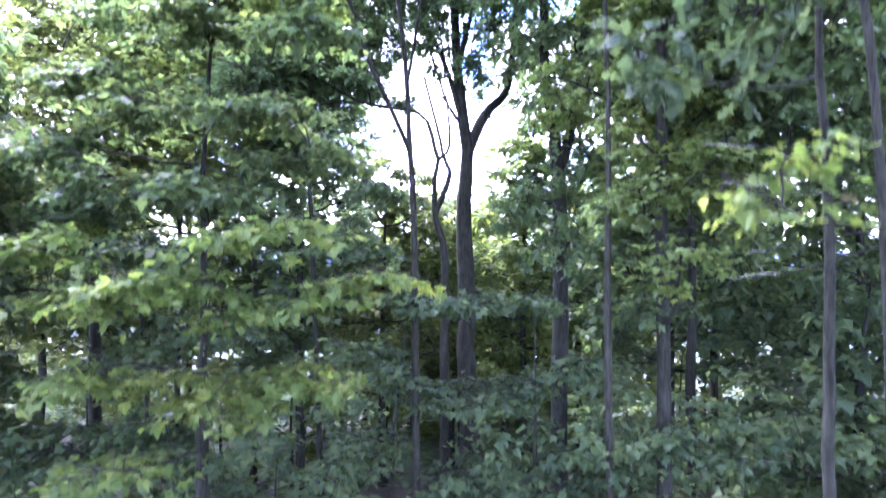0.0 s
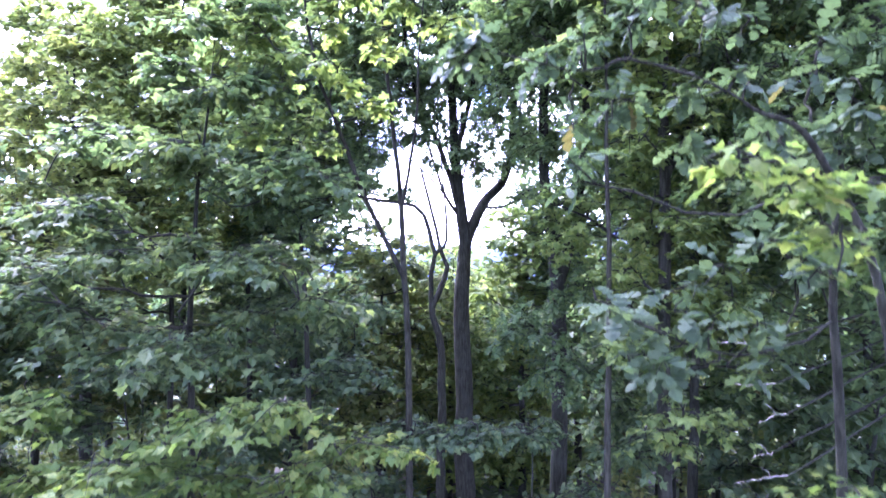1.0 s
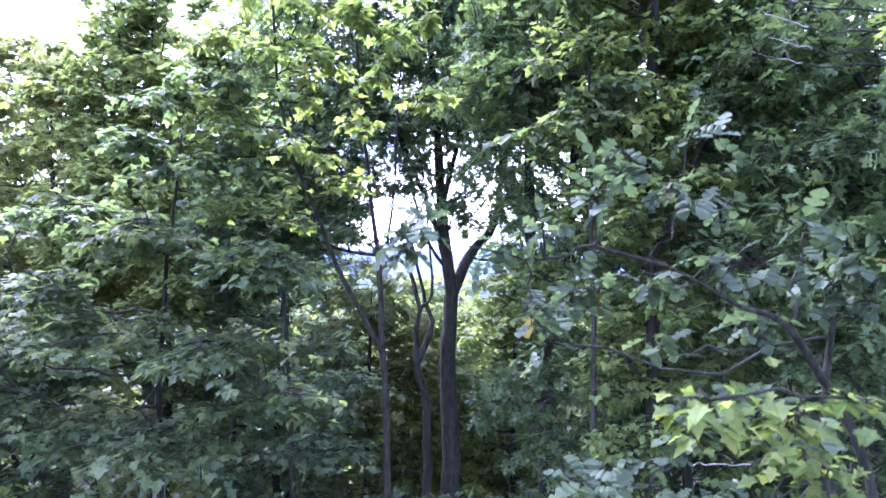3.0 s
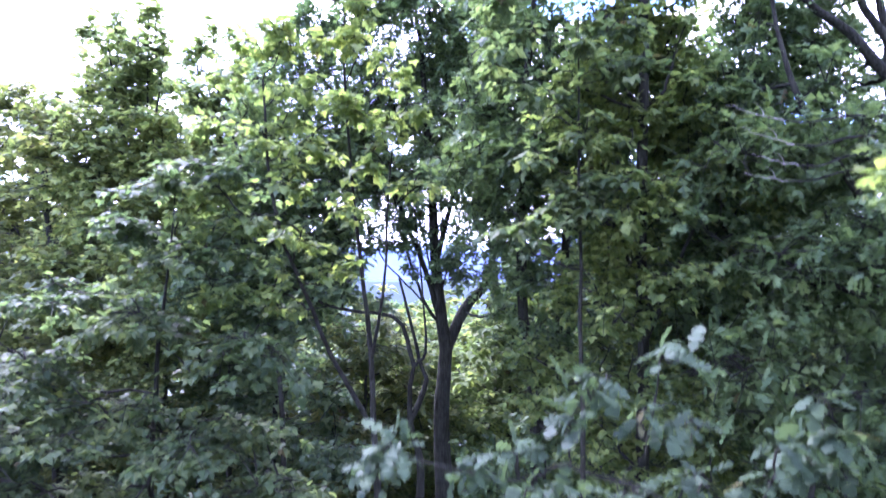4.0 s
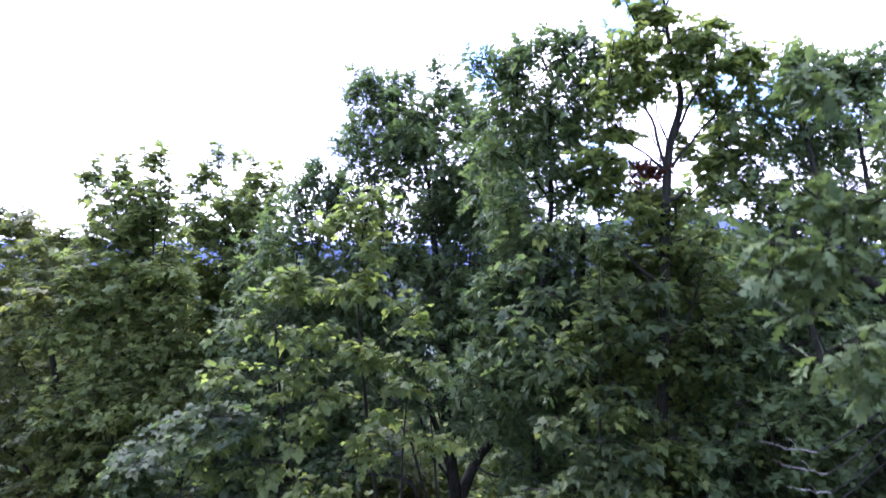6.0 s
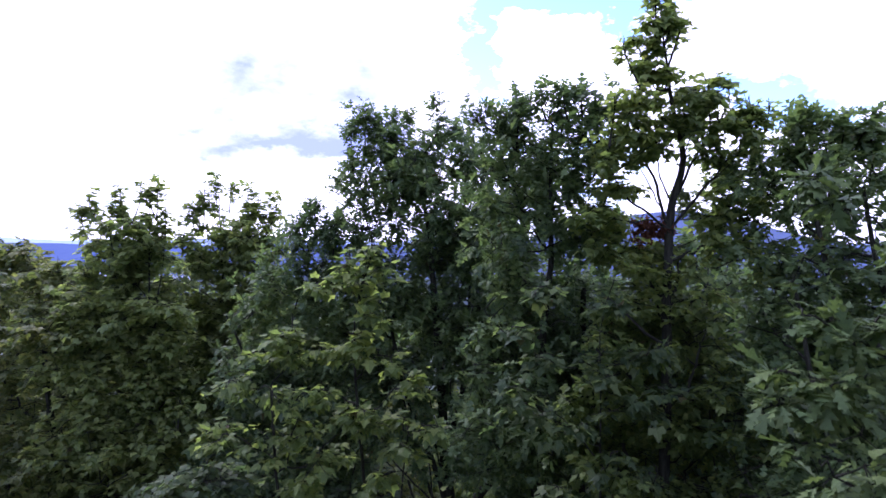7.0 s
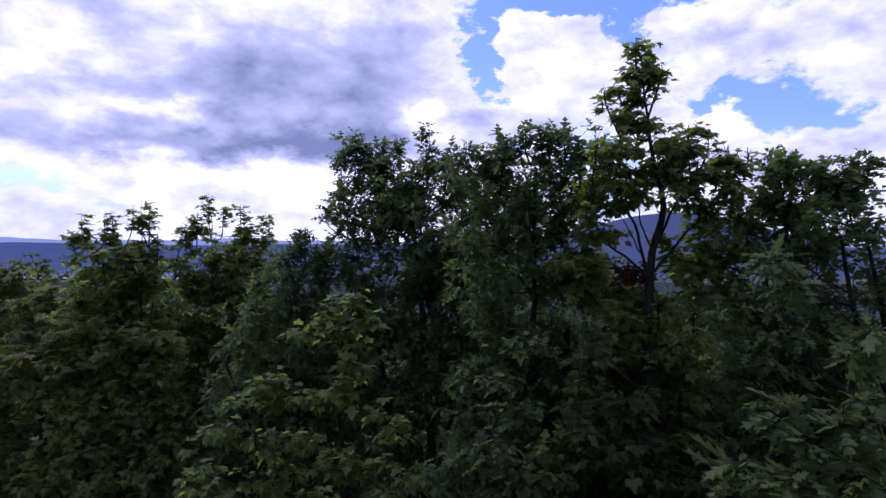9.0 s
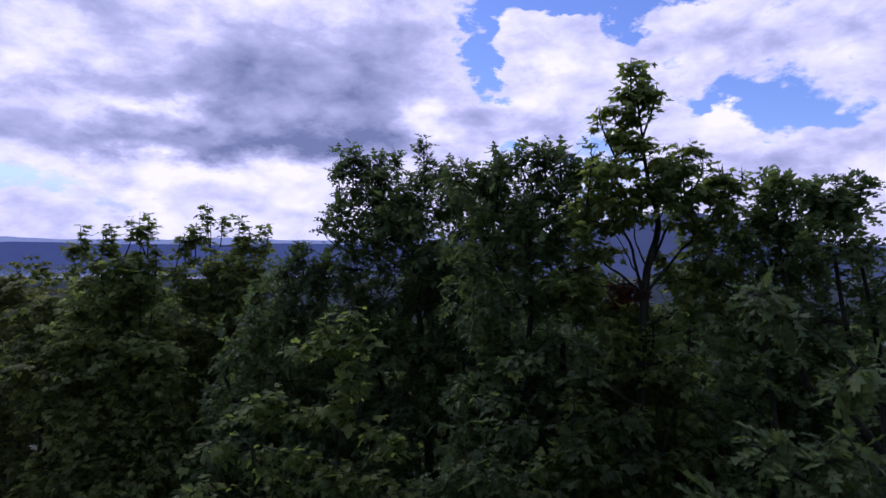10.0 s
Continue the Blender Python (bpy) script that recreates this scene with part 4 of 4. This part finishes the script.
# middle distance, left
TOP = [(-4.55, 10.0, 11.15, 0.18), (-4.93, 10.0, 11.1, 0.15), (-5.26, 10.0, 10.98, 0.15), (-5.4, 10.0, 11.15, 0.08), (-4.3, 10.0, 10.95, 0.16), (-4.82, 10.0, 10.77, 0.36), (-5.31, 10.0, 10.63, 0.3), (-4.41, 10.0, 10.5, 0.36), (-4.14, 10.0, 10.7, 0.2), (-5.04, 10.0, 10.14, 0.45), (-4.5, 10.0, 9.75, 0.42), (-5.49, 10.0, 10.05, 0.33), (-4.96, 10.0, 9.34, 0.5), (-4.24, 10.0, 9.16, 0.45), (-5.58, 10.0, 9.42, 0.41), (-5.23, 10.0, 8.62, 0.5), (-4.51, 10.0, 8.44, 0.5), (-5.77, 10.0, 8.79, 0.45)]
LOW = [(-4.9, 9.7, 7.8, 0.6), (-4.1, 9.8, 7.5, 0.6), (-5.6, 9.8, 7.6, 0.6), (-4.8, 9.6, 6.8, 0.6), (-4.0, 9.8, 6.3, 0.6), (-5.6, 9.7, 6.6, 0.6), (-4.6, 9.5, 5.6, 0.6), (-5.4, 9.5, 5.2, 0.6)]
make_tree("maple_tree", "slender maple rising to a ragged open top", [(-4.6, 10.2), (-4.6, 10.2, 4.0), (-4.5, 10.1, 8.0), (-4.45, 10.0, 11.5)], 0.06, TOP + LOW + broad_crown(-4.8, 10.2, 11.25, 6.0, 0.9, 0.4, 0.44),
          "pale", 0.105, 4.2, 7, fill=21, flat=0.6, clump_size=0.36, forks=[(8.6, 0.025, (-4.9, 10.0, 9.6), (-5.1, 10.0, 10.9)), (8.8, 0.02, (-4.3, 10.0, 9.8), (-4.2, 10.0, 10.7))],
          leaders=[(-4.45, 10.0, 11.75, 0.5), (-4.59, 10.0, 11.62, 0.36), (-4.9, 10.0, 11.56, 0.41), (-5.04, 10.0, 11.39, 0.27), (-5.4, 10.0, 11.5, 0.32), (-4.32, 10.0, 11.56, 0.27), (-4.19, 10.0, 11.22, 0.27), (-5.53, 10.0, 11.21, 0.25)])
TOP = [(-3.97, 11.4, 11.35, 0.17), (-3.38, 11.4, 11.25, 0.17), (-2.92, 11.4, 11.1, 0.15), (-4.36, 11.4, 10.95, 0.2), (-3.74, 11.4, 10.84, 0.42), (-3.17, 11.4, 10.64, 0.42), (-4.2, 11.4, 10.33, 0.46), (-3.48, 11.4, 10.02, 0.48), (-4.61, 11.4, 10.63, 0.29), (-4.41, 11.4, 9.6, 0.5), (-3.69, 11.4, 9.2, 0.52), (-2.96, 11.4, 10.03, 0.37), (-4.82, 11.4, 9.91, 0.37),
       (-3.3, 11.2, 8.5, 0.6), (-4.2, 11.3, 8.3, 0.6), (-3.0, 11.1, 7.6, 0.6), (-3.9, 11.2, 7.3, 0.6), (-2.9, 11.1, 6.7, 0.6)]
make_tree("maple_tree", "maple with two leafy points and open lower limbs", [(-3.7, 11.5), (-3.7, 11.5, 5.0), (-3.8, 11.4, 9.0), (-3.9, 11.4, 11.7)], 0.06, TOP + broad_crown(-3.65, 11.5, 11.35, 6.0, 0.95, 0.4, 0.44),
          "pale", 0.110, 4.2, 7, fill=21, flat=0.6, clump_size=0.36,
          leaders=[(-3.94, 11.4, 11.97, 0.52), (-3.68, 11.4, 11.75, 0.36), (-3.36, 11.4, 11.77, 0.47), (-3.17, 11.4, 11.54, 0.31), (-2.84, 11.4, 11.61, 0.42), (-4.25, 11.4, 11.46, 0.31), (-4.46, 11.4, 11.37, 0.36), (-4.15, 11.4, 11.61, 0.31)])
TOP = [(-1.65, 9.1, 10.97, 0.21), (-1.89, 9.1, 10.77, 0.23), (-1.38, 9.1, 10.77, 0.23), (-2.01, 9.1, 10.4, 0.33), (-1.53, 9.1, 10.33, 0.36), (-1.2, 9.1, 10.04, 0.29), (-2.26, 9.1, 10.04, 0.33), (-1.77, 9.1, 9.76, 0.38), (-2.5, 9.1, 9.67, 0.33), (-1.3, 9.6, 9.35, 0.35), (-2.1, 9.4, 9.12, 0.42), (-2.7, 9.3, 8.9, 0.45), (-1.6, 9.3, 8.5, 0.42), (-2.3, 9.2, 8.1, 0.45), (-2.9, 9.3, 7.6, 0.45), (-1.8, 9.3, 7.3, 0.4), (-2.4, 9.3, 6.8, 0.45), (-3.3, 9.4, 7.0, 0.45)]
make_tree("oak_tree", "small dark oak with spreading crooked branches", [(-2.0, 9.8), (-2.1, 9.7, 4.0), (-2.2, 9.5, 8.0), (-1.7, 9.2, 10.8)], 0.055, TOP + broad_crown(-1.9, 9.5, 10.4, 6.6, 0.9, 0.4, 0.45),
          "oak", 0.145, 4, 7, fill=22, flat=0.8, clump_size=0.36, forks=[(7.4, 0.035, (-2.6, 9.2, 8.6), (-2.9, 9.1, 9.6))], leaders=[(-1.63, 9.1, 11.2, 0.25), (-1.85, 9.1, 11.01, 0.2), (-1.33, 9.1, 11.01, 0.2)])
TOP = [(-7.7, 11.4, 10.1, 0.55), (-7.0, 11.1, 10.0, 0.5), (-8.0, 11.5, 10.4, 0.32), (-7.3, 11.2, 10.4, 0.3), (-6.3, 10.6, 10.0, 0.4), (-7.6, 11.3, 9.2, 0.7), (-6.4, 10.7, 9.5, 0.5), (-5.9, 9.8, 9.2, 0.5), (-6.4, 10.7, 8.4, 0.8), (-7.4, 11.0, 8.0, 0.8), (-6.6, 10.8, 7.2, 0.8), (-5.7, 9.9, 7.4, 0.7), (-7.6, 11.0, 6.6, 0.9), (-5.8, 10.0, 6.2, 0.8), (-6.6, 10.0, 5.6, 0.9), (-5.3, 9.0, 5.5, 0.7)]
make_tree("maple_tree", "broad yellow-green maple at the edge of the wood", [(-6.2, 10.6), (-6.2, 10.5, 4.0), (-6.4, 10.6, 7.5), (-6.9, 11.0, 9.6)], 0.12, TOP, "gold", 0.110, 5, 8, fill=14, flat=0.4, leaders=[(-7.3, 11.2, 10.75, 0.3), (-6.3, 10.6, 10.4, 0.3), (-8.0, 11.4, 10.8, 0.3)])
# undergrowth
make_tree("maple_sapling", "low understorey maple in the shade", [(-3.9, 7.9), (-3.9, 7.8, 2.0), (-4.0, 7.6, 4.6)], 0.045, [
    (-3.8, 7.6, 4.6, 0.7), (-4.7, 8.0, 5.2, 0.8), (-3.1, 7.4, 3.6, 0.7), (-4.2, 7.2, 3.2, 0.75), (-5.0, 7.5, 4.0, 0.75), (-3.4, 7.2, 2.4, 0.7), (-4.6, 7.0, 2.2, 0.7), (-5.6, 7.8, 4.6, 0.7), (-5.2, 7.6, 5.8, 0.6)],
    "maple", 0.090, 6, 9, bark=BARK_SMOOTH, group="saplings", tier=0.3, flat=0.16)
make_tree("maple_sapling", "low maple sapling under the oak", [(-0.6, 7.4), (-0.6, 7.3, 2.0), (-0.4, 7.2, 3.8)], 0.04, [
    (-0.3, 6.9, 3.9, 0.5), (0.35, 6.8, 4.0, 0.42), (-1.0, 7.0, 3.3, 0.65), (-0.2, 7.3, 2.8, 0.6), (0.5, 7.2, 2.9, 0.5), (-0.9, 7.0, 2.2, 0.6), (0.2, 6.9, 1.9, 0.6), (-1.2, 7.2, 4.6, 0.45), (-0.9, 7.3, 5.3, 0.36)],
    "maple", 0.088, 6, 9, bark=BARK_SMOOTH, group="saplings", tier=0.3, flat=0.16)
make_tree("maple_sapling", "low maple sapling beside the forked oak", [(1.1, 7.2), (1.1, 7.1, 2.0), (1.1, 7.0, 4.0)], 0.035, [
    (1.05, 7.1, 4.0, 0.45), (1.6, 6.8, 3.2, 0.55), (0.9, 7.0, 2.9, 0.5), (2.2, 6.6, 3.9, 0.45), (1.5, 6.6, 2.1, 0.6), (2.3, 6.3, 2.6, 0.6)],
    "maple", 0.088, 6, 9, bark=BARK_SMOOTH, group="saplings", tier=0.3, flat=0.16)

# a heap of dead brown leaves lodged in the fork of the slim maple
def leaf_nest(x, y, z, r):
    """A drey: a loose ball of withered leaves over a bed of twigs."""
    thing = new("leaf_nest")
    thing.location = (x, y, z - 0.6 * r)
    thing.empty_display_size = 0.1
    tagged(thing, "reddish brown nest of dead leaves lodged in a tree fork", "nest")
    n = 150
    d = unit(rng.normal(0, 1, (n, 3)))
    pos = np.array([x, y, z]) + d * r * (0.3 + 0.9 * rng.random((n, 1))) * (1.3, 0.9, 0.8)
    turn = leaf_axes(unit(rng.normal(0, 1, (n, 3))) + 0.5 * d, d + rng.normal(0, 0.4, (n, 3)))
    part("withered_leaves", leaf_mesh(pos, turn, 0.10 * (0.7 + 0.6 * rng.random(n)), "oak_lite", LEAF["dead"][0]), thing, kind="stuff")
    for k in range(9):
        a = rng.random() * 6.28
        tip = np.array([math.cos(a) * 1.5, math.sin(a), 0.2 * rng.normal()]) * r
        L = curve_through([np.array([x, y, z - 0.5 * r]) - 0.6 * tip * (1, 1, 0), (x, y, z - 0.45 * r), np.array([x, y, z - 0.3 * r]) + tip], 7)
        part("twig", mesh_of("twig", *tube(L, np.linspace(0.006, 0.002, 7), 5, 0.05), BARK_DARK), thing)


leaf_nest(2.25, 6.5, 10.80, 0.13)

# trees that fill the wood behind the front rows: foot, top of the crown, half width, bottom of the crown
for x, y, top, half, low, tint, label in (
        (3.7, 9.6, 9.7, 1.3, 2.6, "maple", "shaded maple standing behind the forked oak"),
        (6.2, 8.8, 9.8, 1.4, 2.6, "oak", "shaded oak behind the side of the glade"),
        (2.9, 12.6, 10.8, 1.4, 3.0, "oak", "shaded oak closing the wood behind the spire"),
        (5.6, 12.2, 10.8, 1.5, 3.0, "maple", "maple filling the wood behind the side oak"),
        (3.7, 8.8, 11.05, 1.3, 7.2, "oak", "dark oak standing between the slim maple and the side oak"),
        (-3.4, 14.2, 10.35, 1.6, 2.8, "maple", "maple filling the wood behind the saplings"),
        (-5.9, 13.6, 10.1, 1.4, 2.8, "olive", "pale maple filling the wood behind the saplings"),
        (-8.6, 12.6, 10.3, 1.5, 2.8, "gold", "dense maple at the far side of the wood"),
        (-7.4, 8.6, 8.8, 1.2, 2.8, "olive", "maple overhanging the side of the wood"),
        (-10.8, 13.4, 10.2, 1.3, 3.0, "gold", "dense maple at the far side of the wood"),
        (-1.3, 12.6, 6.6, 1.3, 1.6, "gold", "maple in the shade between the trunks"),
        (1.7, 12.6, 6.9, 1.4, 1.6, "lime", "bright maple behind the oak trunks"),
        (0.2, 14.0, 6.3, 1.3, 1.6, "lime", "bright maple low behind the oak trunks"),
        (7.8, 10.2, 6.2, 1.5, 0.6, "maple", "low shaded maple at the side of the wood"),
        (5.4, 7.6, 4.8, 1.2, 0.6, "maple", "low shaded maple beside the side oak"),
        (-2.6, 10.8, 8.0, 0.9, 2.6, "maple", "shaded maple between the small oaks"),
        (-6.6, 7.2, 7.4, 1.0, 2.6, "maple", "shaded maple at the side of the wood")):
    make_tree("oak_tree" if tint == "oak" else "maple_tree", label, [(x, y), (x, y, 0.5 * top), (x + 0.1, y - 0.1, top - 0.6)], 0.09, broad_crown(x, y, top, low, half),
              tint, 0.145, 4.5, 7, fill=10, flat=0.5, pieces=40, shape="oak_far" if tint == "oak" else "maple_far", clump_size=0.42)

# mostly unseen trees added behind and beside the glade, to shade its low foliage
SHADE_TREES = [(-5.4, 1.4, 12.5), (-5.2, -2.2, 15.5), (-2.6, -4.4, 16.5), (0.6, -5.0, 17.0), (3.6, -3.8, 16.5), (5.6, -0.8, 15.5), (6.4, 2.4, 13.5), (-6.8, 5.0, 9.5), (-7.8, 7.4, 10.2), (8.8, 8.2, 9.6), (8.2, 12.4, 9.2), (5.4, 14.8, 8.8), (7.2, 5.4, 11.0)]
for x, y, top in SHADE_TREES:
    w = rng.random(7)
    crown = [(x, y, top - 0.6, 0.8), (x - 1.0, y, top - 1.8 - w[0], 1.1), (x + 1.0, y + 0.3, top - 1.8 - w[1], 1.1), (x, y - 1.0, top - 2.6, 1.1), (x, y + 1.0, top - 3.0 - w[2], 1.1),
             (x - 1.2, y + 0.5, top - 4.4 - w[3], 1.2), (x + 1.2, y - 0.5, top - 4.4 - w[4], 1.2), (x, y + 0.8, top - 6.0, 1.2), (x - 1.0, y, top - 7.2 - w[5], 1.2), (x + 1.0, y, top - 7.4 - w[6], 1.2)]
    make_tree("forest_tree", "broadleaf tree added round the glade to block skylight", [(x, y), (x + 0.1, y, top - 6), (x + 0.3 * (w[5] - 0.5), y, top - 0.9)], 0.13, crown,
              "maple", 0.15 if y > 4 else 0.30, 5 if y > 4 else 3, 6 if y > 4 else 4, fine=False, shape="maple_far", fill=5, pieces=0, clump_size=0.5, sides=8, group="forest trees")

# a belt of saplings along the far edge of the wood
BELT = [(-8.2, 13.6, 4.2), (-6.4, 12.8, 3.8), (-4.9, 13.0, 4.4), (-3.0, 11.6, 3.6), (-1.4, 14.6, 4.6), (0.4, 14.2, 4.4), (2.4, 14.4, 4.8), (-5.4, 8.9, 2.8), (-7.0, 8.4, 3.6), (-9.8, 12.4, 4.2), (-10.6, 14.2, 4.8), (-8.6, 10.6, 3.6), (-11.6, 16.0, 5.0), (-15.6, 22.5, 2.8), (-18.6, 26.0, 2.8), (-13.0, 19.0, 3.0), (-9.8, 19.0, 2.8), (-7.0, 20.0, 2.6), (-21.4, 29.0, 2.8), (-12.0, 24.0, 2.4), (-16.0, 28.0, 2.2), (6.5, 14.5, 3.6), (8.2, 14.0, 3.8), (9.5, 16.5, 3.4), (5.4, 13.4, 3.4), (7.2, 17.0, 3.0), (10.8, 18.5, 3.2), (3.4, 12.4, 3.2)]
for x, y, top in BELT:
    w = rng.random(5)
    make_tree("maple_sapling", "bushy sapling catching light at the wood's far edge", [(x, y), (x, y, top - 2.2), (x + 0.2 * w[0], y, top - 0.3)], 0.035, [
        (x, y, top - 0.5, 0.7), (x - 0.8, y - 0.2, top - 1.3 - 0.4 * w[1], 0.8), (x + 0.8, y - 0.2, top - 1.2 - 0.4 * w[2], 0.8), (x - 0.5, y - 0.3, top - 2.4, 0.9), (x + 0.6, y - 0.3, top - 2.6, 0.9), (x, y, top - 3.6, 0.9)],
        "gold", 0.155, 4, 6, fine=False, bark=BARK_SMOOTH, fill=4, pieces=0, shape="maple_far", clump_size=0.42, group="saplings", sides=8)

# low bushes on the forest floor
BUSHES = [(-5.6, 7.6), (-4.3, 6.0), (-2.4, 6.2), (-1.5, 8.6), (0.6, 8.8), (2.4, 7.8), (3.3, 6.6), (4.6, 7.2), (-6.6, 8.6), (-3.2, 9.6), (1.9, 5.6), (0.2, 6.2), (3.0, 4.6), (-0.9, 5.6), (4.2, 5.0), (5.2, 6.4), (2.6, 6.8), (4.0, 8.4), (5.6, 8.0), (-5.0, 6.4), (-6.0, 6.6), (-3.4, 5.4), (-7.6, 9.6), (3.6, 5.6), (2.4, 4.4), (-4.6, 9.4), (1.4, 9.6), (-7.2, 7.8), (-6.2, 5.8), (-8.4, 10.4), (2.9, 6.9), (3.9, 6.4), (4.9, 5.6), (5.8, 7.2), (3.4, 7.6), (4.4, 6.0), (1.8, 6.6), (5.4, 5.0), (-4.6, 5.2), (-5.6, 6.9), (-3.6, 7.0), (0.9, 7.6), (-2.2, 7.6), (6.4, 6.2), (-6.8, 6.6), (2.2, 9.0)]
for x, y in BUSHES:
    h = float(ground_height(np.array(x), np.array(y)))
    w = rng.random(8)
    make_tree("forest_shrub", "low leafy shrub on the shaded forest floor", [(x, y), (x, y, h + 0.7), (x + 0.1, y, h + 1.4 + 1.1 * w[0])], 0.02, [
        (x, y, h + 1.5 + 1.1 * w[0], 0.6), (x - 0.6, y - 0.2, h + 0.9 + 0.4 * w[1], 0.55), (x + 0.6, y - 0.2, h + 0.8 + 0.5 * w[2], 0.55), (x, y - 0.5, h + 0.6, 0.6)],
        "maple", 0.125, 5, 6, fine=False, bark=BARK_SMOOTH, fill=5, pieces=0, shape="maple_far", group="shrubs")

def undergrowth(n):
    """Knee-high to shoulder-high leafage over the forest floor, too mingled to tell plant from plant."""
    x, y = rng.uniform(-17, 15, n), rng.uniform(5.5, 34, n)
    g = ground_height(x, y)
    m = 26
    c = np.repeat(np.column_stack([x, y, g]), m, 0)
    tall = np.repeat(rng.uniform(0.35, 1.3, n), m)
    d = rng.normal(0, 1, (n * m, 3)) * (0.34, 0.34, 0)
    up = rng.random(n * m) ** 0.6
    pos = c + d
    pos[:, 2] += tall * up
    turn = leaf_axes(unit(d + 0.2) - np.array([0, 0, 0.3]), np.array([0, 0, 1.0]) + rng.normal(0, 0.3, (n * m, 3)))
    ob = new("undergrowth", leaf_mesh(pos, turn, rng.uniform(0.14, 0.24, n * m), "maple_far", LEAF["maple"][0]))
    return tagged(ob, "tangled green seedlings and ferns over the forest floor", "undergrowth", kind="stuff")


undergrowth(1100)

# trees further down the slope, lower and lower ahead, level with the glade to the left
FAR = [(-2.5, 19, 6.6), (0.3, 18, 6.3), (2.6, 20, 6.3), (5.2, 17, 7.5), (8.0, 15, 9.0), (-6.0, 18, 7.8), (-9.5, 17, 9.2), (-13, 20, 9.4), (1.5, 26, 4.8), (-3.5, 27, 5.0),
       (6.5, 25, 6.5), (-16, 28, 9.8), (-20.5, 31, 10.3), (-11, 27, 8.6), (11, 21, 9.5), (-24.5, 35, 10.6), (-18.5, 29, 9.9), (-14, 24, 9.6), (4.2, 30, 4.6), (-0.8, 33, 4.0), (1.6, 16.5, 6.3), (-0.9, 17, 6.4), (-4.3, 17.5, 6.9), (4.0, 19, 6.7), (0.9, 22.5, 6.2), (5.6, 22, 6.8), (-2.0, 23, 6.3), (7.2, 19, 7.6)]
for x, y, top in FAR:
    w = rng.random(6)
    crown = [(x + 0.3 * (w[0] - 0.5), y, top - 0.6, 0.6), (x - 0.9, y - 0.3, top - 1.4 - w[1], 0.9), (x + 0.9, y - 0.2, top - 1.3 - w[2], 0.9), (x, y - 0.7, top - 2.2, 1.1),
             (x - 1.3, y, top - 3.2 - w[3], 1.1), (x + 1.2, y, top - 3.0 - w[4], 1.1), (x + 0.2, y - 0.6, top - 4.0, 1.2), (x - 0.8, y, top - 5.2, 1.2), (x + 1.0, y, top - 5.4, 1.2), (x, y, top - 6.8, 1.3)]
    make_tree("forest_tree", "sunlit broadleaf tree further down the wooded slope", [(x, y), (x, y, top - 6), (x + 0.2 * (w[5] - 0.5), y, top - 0.8)], 0.12, crown,
              "gold", 0.34, 1.8, 5, fine=False, shape="maple_far", fill=4.5, pieces=0, clump_size=0.55, sides=8, group="slope trees")


def far_wood(n):
    """The wood on the slope below: round crowns of leafage standing close together, too far off to tell leaf from leaf."""
    V, F, count = [], [], 0
    pos, turn, size = [], [], []
    for k in range(n):
        y = 36 + 260 * rng.random() ** 1.6
        x = (rng.random() - 0.5) * 1.7 * y
        if x < -0.42 * y and y < 70:
            continue
        g = float(ground_height(np.array(x), np.array(y)))
        top = min(g + 11 + 4 * rng.random(), 5.5 - 0.07 * y)
        m = 150
        d = unit(rng.normal(0, 1, (m, 3)))
        d[:, 2] = np.abs(d[:, 2])
        r = 2.2 + 1.6 * rng.random()
        p = np.array([x, y, top - r]) + d * r * (0.75 + 0.3 * rng.random((m, 1))) * (1, 1, 1.1)
        pos.append(p)
        turn.append(leaf_axes(unit(rng.normal(0, 1, (m, 3))), d + rng.normal(0, 0.4, (m, 3))))
        size.append((0.8 + 0.5 * rng.random(m)) * (0.7 + y / 160))
    ob = new("far_wood", leaf_mesh(np.vstack(pos), np.vstack(turn), np.concatenate(size), "plain", LEAF["oak"][0]))
    return tagged(ob, "dense green treetops covering the slope below", "woodland", kind="stuff")


far_wood(120)
